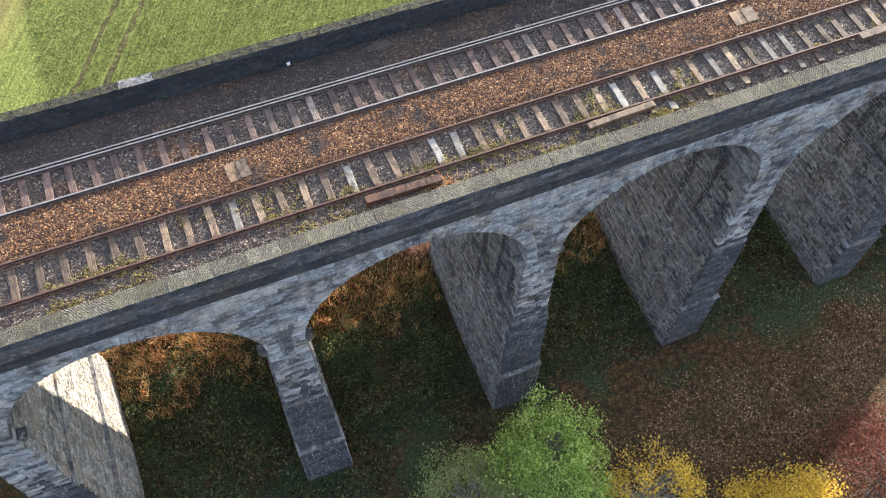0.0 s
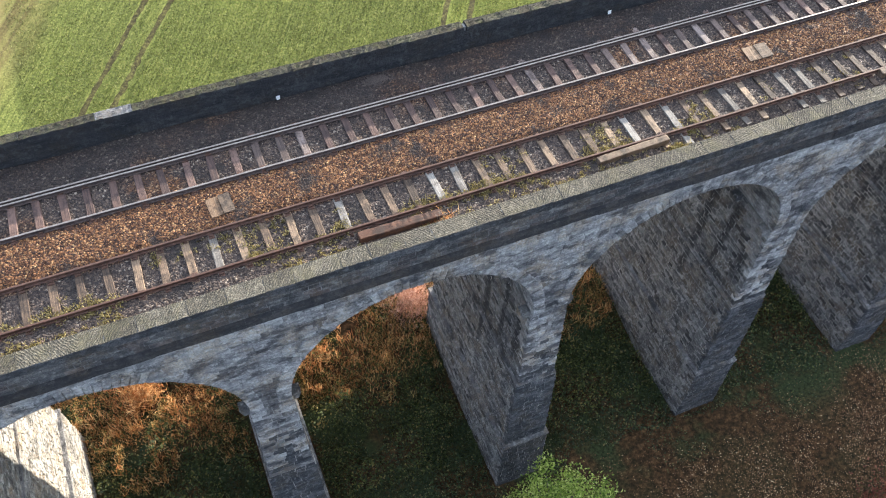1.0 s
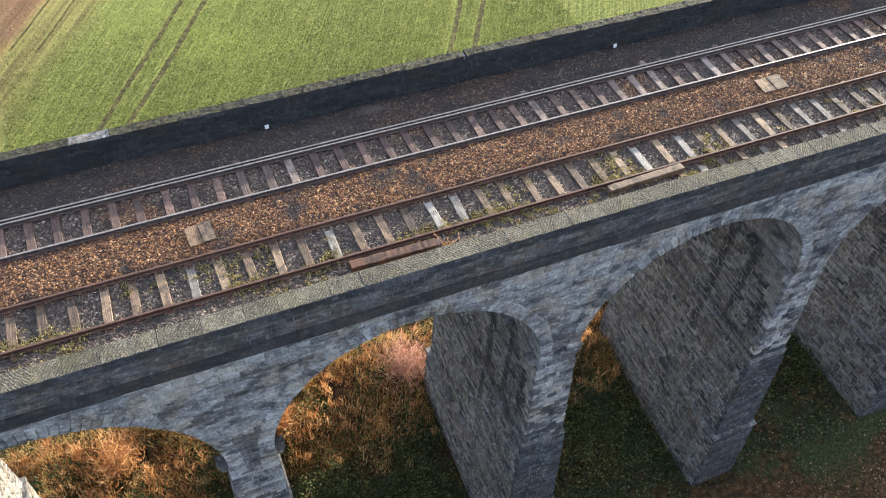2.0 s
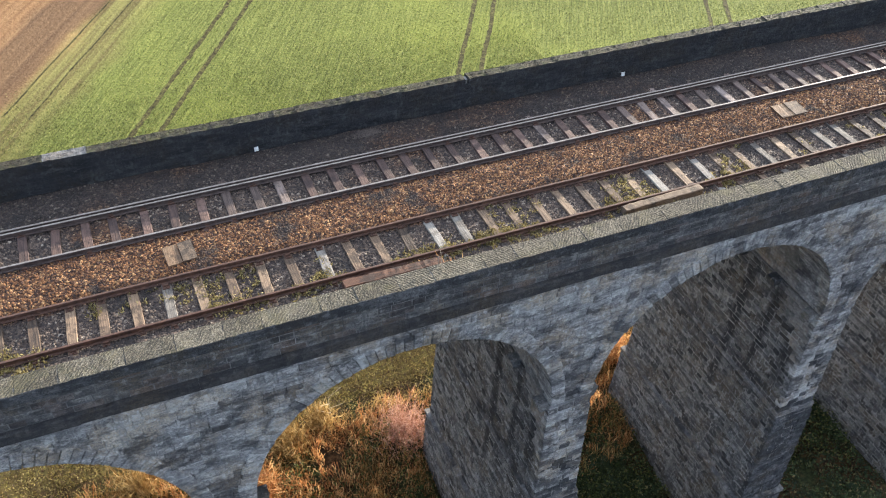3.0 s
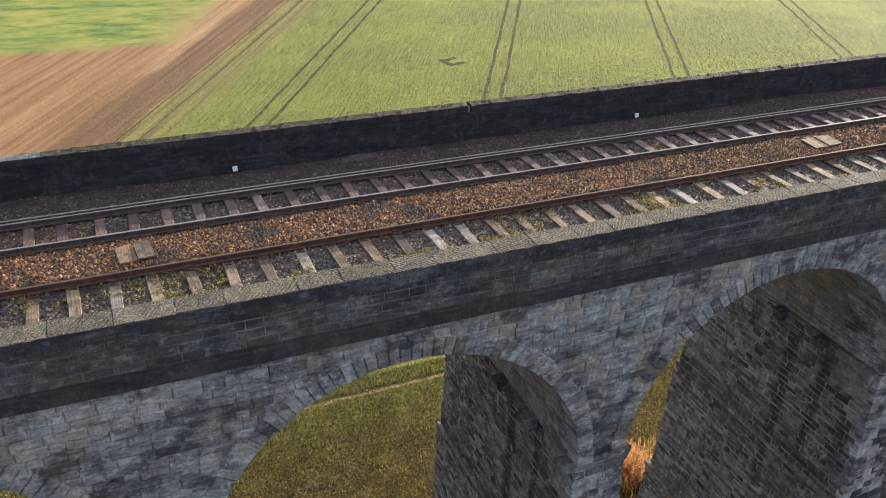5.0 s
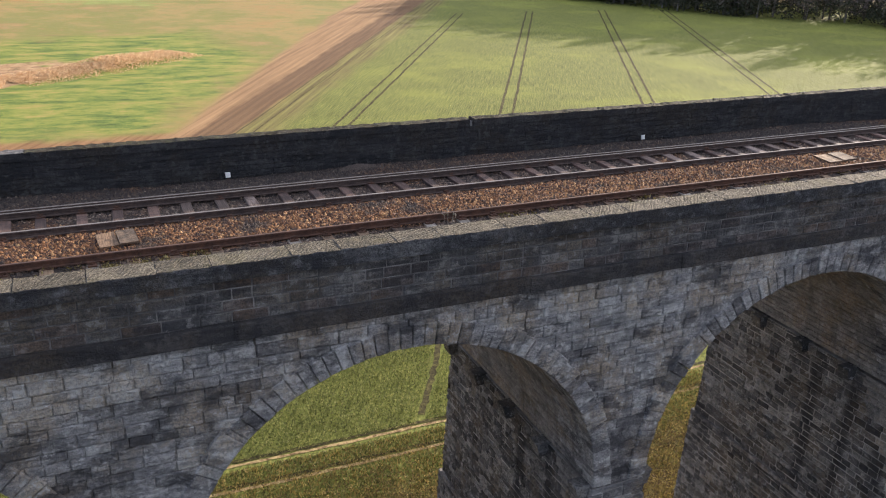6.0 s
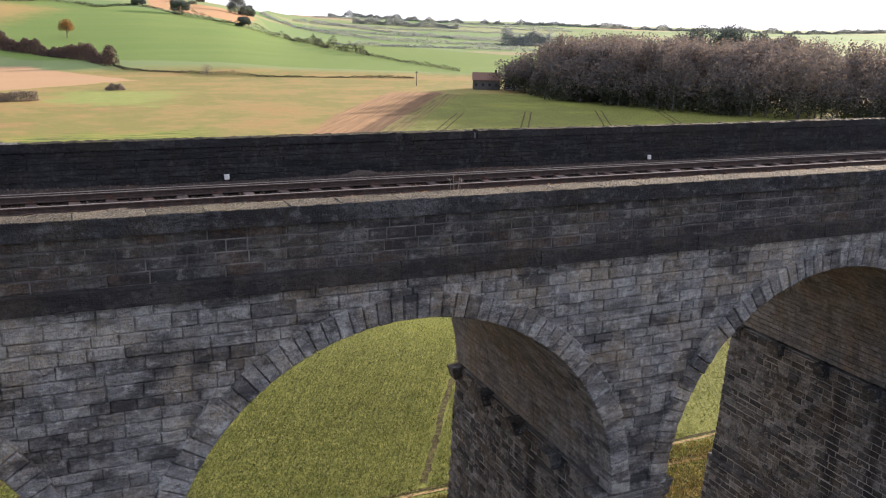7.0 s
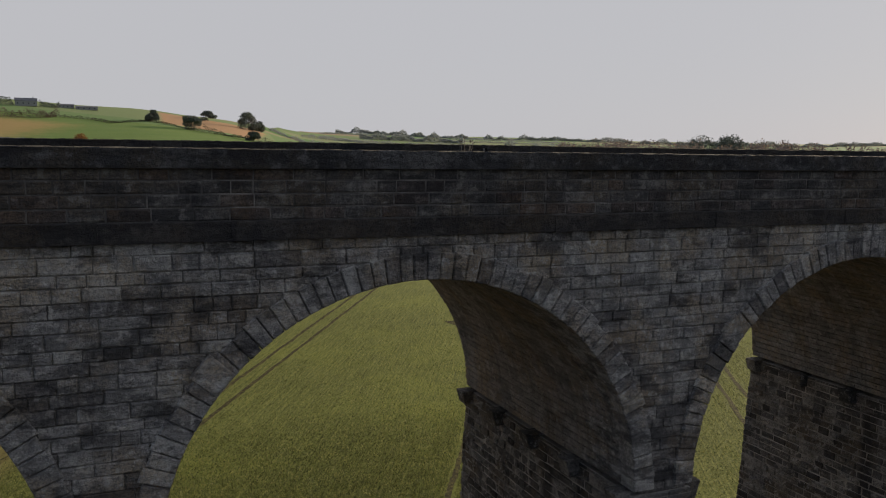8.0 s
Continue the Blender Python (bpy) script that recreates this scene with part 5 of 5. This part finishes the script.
# Stronger distance haze painted into these leaves than into the hill hedges.
HAZE_TINT = foliage_material("haze_tinted_distant_trees", [(0.0, (0.28, 0.31, 0.3)), (0.6, (0.34, 0.36, 0.34)), (1.0, (0.4, 0.39, 0.34))], 0.95, 0.45)
PURPLE = foliage_material("purple_brown_thicket", [(0.0, (0.09, 0.065, 0.055)), (0.6, (0.14, 0.095, 0.075)), (1.0, (0.2, 0.135, 0.1))], 0.85, 0.15)
hedge("brown leafless thicket at the foot of the hill", [(-80, 610), (-42, 570), (-29, 547), (-18, 533), (-1, 509), (9, 495), (20, 465)], 6.5, 7, 70, PURPLE, 1.3, 1)
hedge("thin field hedge below the green hillside", [(20, 465), (24, 446), (40, 430), (58, 413), (81, 395), (140, 386), (150, 384)], 1.2, 1.2, 16, HEDGE_LEAF, 0.7, 2)
hedge("hedge with small trees across the hillside", [(100, 785), (139, 759), (170, 740), (182, 694), (180, 640), (185, 600), (189, 569)], 5.0, 5, 11, HEDGE_LEAF, 1.2, 3, 0.9)
hedge("low field hedge across the hillside", [(189, 569), (194, 496), (195, 431)], 2.0, 2, 6, HEDGE_LEAF, 0.8, 4)
hedge("brown thicket high on the hillside", [(-90, 800), (-46, 802), (-31, 805), (-18, 827)], 7, 6, 14, PURPLE, 1.3, 5)
hedge("hedge high on the hillside", [(-18, 827), (9, 815), (23, 790), (60, 838), (91, 800), (100, 785)], 2.6, 3, 8, HEDGE_LEAF, 1.0, 6)
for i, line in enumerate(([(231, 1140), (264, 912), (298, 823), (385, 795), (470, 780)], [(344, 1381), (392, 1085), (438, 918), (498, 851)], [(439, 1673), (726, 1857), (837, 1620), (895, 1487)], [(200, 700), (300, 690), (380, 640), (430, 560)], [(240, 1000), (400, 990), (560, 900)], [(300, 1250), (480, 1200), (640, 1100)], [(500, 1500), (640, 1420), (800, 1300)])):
    hedge("dark field hedge in the far distance", line, 3.0, 4, 5.0, HAZE_TINT, 2.0, 10 + i, 0.8)
hedge("dark clump of trees among the far fields", [(405, 790), (440, 800), (470, 806)], 13.0, 14, 40, HAZE_TINT, 2.4, 40, 0.6)
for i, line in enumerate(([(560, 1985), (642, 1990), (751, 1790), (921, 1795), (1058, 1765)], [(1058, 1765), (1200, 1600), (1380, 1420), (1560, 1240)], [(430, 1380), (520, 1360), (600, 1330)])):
    hedge("hazy belt of trees along the far horizon", line, 7.0, 12, 10, HAZE_TINT, 3.5, 50 + i, 1.0)
hedge("small brown bushes on the meadow", [(-22, 286), (-10, 290)], 2.0, 4, 90, WOOD_LEAF, 0.6, 30)
hedge("small brown bushes on the meadow", [(11, 327), (17, 329)], 1.7, 3, 90, WOOD_LEAF, 0.6, 31)
hedge("rusty reed bed on the wet meadow", [(-40, 158), (-10, 154), (2, 161), (12, 170), (20, 177)], 0.9, 12, 110, foliage_material("pale_rusty_reeds", [(0.0, (0.4, 0.24, 0.12)), (0.5, (0.62, 0.42, 0.24)), (1.0, (0.75, 0.58, 0.36))], 0.85, 0.45), 0.5, 32, 1.0)


def plain_material(name, a, b, scale=3.0, rough=0.8):
    n = Nodes(name)
    g = n.noise(scale, 4, 0.6)
    return n.finish(n.ramp(g, [(0.35, a), (0.7, b)]), rough, g, 0.02)


WALL_STONE = plain_material("farm_wall_stone", (0.07, 0.06, 0.052), (0.13, 0.11, 0.095))
WALL_GREY = plain_material("pale_grey_farm_stone", (0.2, 0.2, 0.2), (0.32, 0.32, 0.31))
WALL_WHITE = plain_material("whitewashed_wall", (0.62, 0.6, 0.56), (0.75, 0.73, 0.7))
ROOF_TILE = plain_material("brown_roof_tiles", (0.14, 0.075, 0.05), (0.24, 0.13, 0.09))
ROOF_GREY = plain_material("grey_slate_roof", (0.1, 0.1, 0.11), (0.17, 0.17, 0.18))
PANE = plain_material("dark_window_pane", (0.02, 0.025, 0.03), (0.04, 0.045, 0.05), rough=0.15)


def farm(name, label, x, y, turn, l, w, h, pitch, wall, roof, windows=0, chimney=False):
    z = ground_height(x, y)
    b = empty(name, label, "building", at=(x, y, z - 0.3))
    b.rotation_euler = (0, 0, radians(turn))
    rid = h + w / 2 * pitch
    v = [(-l / 2, -w / 2, 0), (l / 2, -w / 2, 0), (l / 2, w / 2, 0), (-l / 2, w / 2, 0), (-l / 2, -w / 2, h), (l / 2, -w / 2, h), (l / 2, w / 2, h), (-l / 2, w / 2, h), (-l / 2, 0, rid), (l / 2, 0, rid)]
    piece("wall", mesh("wall", v, [(0, 1, 5, 4), (1, 2, 6, 9, 5), (2, 3, 7, 6), (3, 0, 4, 8, 7)], wall), b)
    e, o = 0.35, 0.18
    r = Heap()
    for s in (-1, 1):
        lo, hi = (s * (w / 2 + e), h - e * pitch + 0.05), (0, rid + 0.05)
        q = [(-l / 2 - e, lo[0], lo[1]), (l / 2 + e, lo[0], lo[1]), (l / 2 + e, hi[0], hi[1]), (-l / 2 - e, hi[0], hi[1])]
        r.add(q + [(a, c, d + o) for a, c, d in q], [(0, 1, 2, 3), (7, 6, 5, 4), (0, 4, 5, 1), (1, 5, 6, 2), (2, 6, 7, 3), (3, 7, 4, 0)])
    top = piece("roof", r.mesh("roof", roof), b)
    if chimney:
        piece("chimney", mesh("chimney", *box(l * 0.3, l * 0.3 + 0.9, -0.4, 0.4, rid - 0.6, rid + 1.3), wall), top)
    for i in range(windows):
        xw = -l / 2 + l * (i + 0.5) / windows
        piece("window", mesh("window", *box(xw - 0.5, xw + 0.5, -w / 2 - 0.03, -w / 2 + 0.1, h * 0.4, h * 0.4 + 1.1), PANE), b)


farm("farmhouse", "low stone farmhouse with brown tiled roof beside the wood", 156, 318, -26, 11, 7, 4.2, 0.75, WALL_STONE, ROOF_TILE, 4, True)
farm("farm_annex", "white-walled annex with grey roof beside the farmhouse", 166.5, 314, -26, 7, 5, 3.4, 0.5, WALL_WHITE, ROOF_GREY, 2)
farm("hilltop_farmhouse", "grey stone farmhouse with chimney on the hill crest", -47, 908, 3, 19, 8, 5.0, 0.6, WALL_GREY, ROOF_GREY, 4, True)
for x, y, l, h in ((-13, 926, 15, 2.6), (6, 924, 20, 2.4)):
    farm("hilltop_barn", "long low grey barn on the hill crest", x, y, 3, l, 8, h, 0.3, WALL_GREY, ROOF_GREY, 4)
hedge("dark garden trees beside the hilltop farm", [(-75, 902), (-58, 906)], 7, 6, 14, FAR_HEDGE, 1.6, 60)
hedge("dark garden trees beside the hilltop farm", [(-36, 912), (-18, 916)], 5, 6, 14, FAR_HEDGE, 1.6, 61)

def utility_pole(x, y, h):
    """A timber pole with one crossarm and two insulators."""
    t = empty("utility_pole", "thin dark timber utility pole beside the field hedge", "pole", at=(x, y, ground_height(x, y) - 0.3))
    heap = Heap()
    tube(heap, (0, 0, 0), (0, 0, h), 0.19, 0.14, 8)
    piece("post", heap.mesh("post", BARK), t)
    piece("crossarm", mesh("crossarm", *box(-0.9, 0.9, -0.08, 0.08, h - 0.8, h - 0.62), BARK), t)
    for s in (-0.75, 0.75):
        piece("insulator", mesh("insulator", *box(s - 0.07, s + 0.07, -0.07, 0.07, h - 0.62, h - 0.38), WALL_WHITE), t)


utility_pole(133.7, 339.4, 6.5)

# ---- things on the track bed ----
def rough_bar(l, w, h, seed, cuts=10, ragged=0.02):
    r = random.Random(seed)
    bm = bmesh.new()
    bmesh.ops.create_cube(bm, size=1.0)
    for v in bm.verts:
        v.co = Vector((v.co.x * l, v.co.y * w, (v.co.z + 0.5) * h))
    bmesh.ops.subdivide_edges(bm, edges=[e for e in bm.edges if abs((e.verts[0].co - e.verts[1].co).x) > l / 2], cuts=cuts)
    bmesh.ops.bevel(bm, geom=[e for e in bm.edges if e.calc_face_angle(0) > 0.8], offset=min(w, h) * 0.08, segments=1, affect="EDGES")
    for v in bm.verts:
        v.co += Vector((r.uniform(-2, 2) * ragged if abs(v.co.x) > l * 0.49 else 0, r.uniform(-1, 1) * ragged, r.uniform(-1, 0.4) * ragged))
    me = bpy.data.meshes.new("bar")
    bm.to_mesh(me)
    bm.free()
    return me


def beam(label, x, y, l, w, h, turn, material, seed, ragged):
    me = rough_bar(l, w, h, seed, 26, ragged)
    me.materials.append(material)
    ob = tagged(new("timber_baulk", me), label, "timber", "loose timbers")
    ob.matrix_basis = pose(x, y, bed_height(x, y) - 0.01, 0, 0, turn)
    return ob


beam("rotten red-brown timber baulk lying beside a rusty rail", 5.25, 15.0, 2.75, 0.3, 0.26, -0.8, BAULK_RED, 1, 0.014)
beam("grey-brown timber baulk lying beside a rusty rail", 13.75, 15.2, 2.75, 0.26, 0.24, 1.6, BAULK_GREY, 2, 0.01)
beam("grey-brown timber baulk lying beside a rusty rail", 25.6, 15.3, 2.6, 0.28, 0.24, 0.5, BAULK_GREY, 3, 0.01)
splinters = np.array([(6.6 + gen.normal(0, 0.22), 14.85 + gen.normal(0, 0.14), 0.04) for _ in range(160)])
tagged(new("splintered_wood", quads("splintered_wood", blades(splinters, 0.25, 0.02, 1.2), BRACKEN)), "heap of rusty brown splinters at the end of a rotten baulk", "debris", kind="stuff")


def board(label, x, y, l, w, turn):
    b = empty("loose_board", label, "board", "loose boards", at=(x, y, bed_height(x, y) + 0.03))
    b.rotation_euler = (radians(2), radians(-2), radians(turn))
    for i, (a, mat) in enumerate(((-1, BOARD), (1, BAULK_GREY if l > 0.7 else BOARD))):
        me = rough_bar(l / 2 - 0.02, w, 0.05, i + int(x), 4, 0.008)
        me.materials.append(mat)
        piece("plank", me, b, pose(a * l / 4, 0, 0.015 * i))


board("orange-brown timber boards lying flat on the ballast", 0.2, 17.82, 0.8, 0.75, 4)
board("orange-brown timber boards lying flat on the ballast", 20.6, 17.85, 1.0, 0.7, -3)


def marker(x):
    m = empty("marker_plate", "small white square marker plate at the foot of the parapet", "marker", "white markers along the parapet", at=(x, FAR_IN - 0.06, -0.02))
    piece("post", mesh("post", *box(-0.02, 0.02, -0.0, 0.04, -0.08, 0.1), RUST), m)
    me = rough_bar(0.13, 0.03, 0.14, int(x), 2, 0.003)
    me.materials.append(WALL_WHITE)
    piece("plate", me, m, pose(0, -0.03, 0.06, -8, 0, 4))


marker(3.22)
marker(16.46)
marker(29.7)


def stones_mesh(name, pts, size, material):
    """Loose angular stones, bedded half deep: the upper facets of squashed octahedra."""
    n = len(pts)
    base = np.array([(1, 0, 0), (-1, 0, 0), (0, 1, 0), (0, -1, 0), (0, 0, 1), (0, 0, -1)], dtype=np.float32)
    tri = np.array([(0, 2, 4), (2, 1, 4), (1, 3, 4), (3, 0, 4)])
    s = size * gen.uniform(0.55, 1.35, (n, 1, 1)) * gen.uniform(0.6, 1.2, (n, 6, 1))
    turn = gen.uniform(0, 6.28, n)
    c, q = np.cos(turn), np.sin(turn)
    rot = np.zeros((n, 3, 3))
    rot[:, 0, 0], rot[:, 0, 1], rot[:, 1, 0], rot[:, 1, 1], rot[:, 2, 2] = c, -q, q, c, 1.15
    tilt = gen.normal(0, 0.35, (n, 6, 3)) * 0.3
    v = np.einsum("nij,nkj->nki", rot, (base[None] + tilt) * s) + np.asarray(pts)[:, None, :]
    f = (tri[None] + 6 * np.arange(n)[:, None, None]).reshape(-1, 3)
    me = bpy.data.meshes.new(name)
    me.vertices.add(6 * n)
    me.loops.add(12 * n)
    me.polygons.add(4 * n)
    me.vertices.foreach_set("co", v.astype(np.float32).reshape(-1))
    me.loops.foreach_set("vertex_index", f.astype(np.int32).reshape(-1))
    me.polygons.foreach_set("loop_start", np.arange(0, 12 * n, 3, dtype=np.int32))
    me.materials.append(material)
    me.update(calc_edges=True)
    return me


p = np.concatenate([spots(32000, -13, 38, 16.9, 18.9), spots(18000, -13, 38, 20.35, 21.85), spots(9000, -13, 38, 14.25, 15.35), spots(11000, -13, 38, 15.5, 16.9), spots(11000, -13, 38, 18.9, 20.3)])
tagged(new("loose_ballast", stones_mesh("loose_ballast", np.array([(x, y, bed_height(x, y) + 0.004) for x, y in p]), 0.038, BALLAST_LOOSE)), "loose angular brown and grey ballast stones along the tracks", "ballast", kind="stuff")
p = np.array([(6.75 + gen.normal(0, 0.25), 21.5 + gen.normal(0, 0.12)) for _ in range(500)])
tagged(new("rubble_heap", stones_mesh("rubble_heap", np.array([(x, y, bed_height(x, y) + 0.1 * math.exp(-((x - 6.75) ** 2 * 6 + (y - 21.5) ** 2 * 20))) for x, y in p]), 0.04, plain_material("brown_rubble", (0.04, 0.028, 0.022), (0.1, 0.075, 0.06), 20))), "small heap of brown rubble beside the parapet", "rubble", kind="stuff")

# weeds along the disused track
feet = []
for i in range(2700):
    x = gen.uniform(-13, 30)
    zone = gen.random()
    y = gen.normal(14.55, 0.2) if zone < 0.4 else gen.normal(15.5, 0.2) if zone < 0.7 else gen.uniform(15.4, 16.9)
    if y < NEAR_IN + 0.03 or not patch(x, y, 0.5, -0.05 if zone < 0.7 else 0.08, 7.0) or x > 17 and gen.random() < 0.8:
        continue
    k = int(gen.integers(5, 16))
    feet += [(x + gen.normal(0, 0.07), y + gen.normal(0, 0.07), bed_height(x, y)) for _ in range(k)]
feet = np.array([q for q in feet if q[1] > NEAR_IN + 0.02])
tagged(new("track_weeds", quads("track_weeds", np.concatenate([blades(feet, 0.13, 0.022, 0.8), leaves(feet + np.array([0, 0, 0.06]), 0.07)]), WEED)), "yellow-green weeds and moss growing through the disused track", "weeds", kind="stuff")
feet = np.array([(15.3 + gen.normal(0, 0.2), 14.62 + gen.normal(0, 0.13), 0.0) for _ in range(420)])
tagged(new("weed_tuft", quads("weed_tuft", np.concatenate([blades(feet, 0.22, 0.03, 0.8), leaves(feet + np.array([0, 0, 0.12]), 0.1)]), WEED)), "bright yellow-green weed tuft at the end of a baulk", "weeds", kind="stuff")


def dead_stem(x, y, h, seed):
    heap, r = Heap(), random.Random(seed)
    for i in range(5):
        a = Vector((r.uniform(-0.08, 0.08), r.uniform(-0.05, 0.05), -0.1))
        b = a + Vector((r.uniform(-0.12, 0.12), 0, h * r.uniform(0.35, 1.0)))
        tube(heap, a, b, 0.008, 0.004, 4)
        for _ in range(3):
            tube(heap, b, b + Vector((r.uniform(-0.06, 0.06), r.uniform(-0.05, 0.05), 0.05)), 0.006, 0.008, 4)
    ob = tagged(new("dead_weed", heap.mesh("dead_weed", PALE_BARK)), "dead dry weed stems behind the parapet coping", "weed")
    ob.location = (x, y, COPE_Z1 - 0.15)
    return ob


dead_stem(6.25, NEAR_IN + 0.06, 0.55, 3)
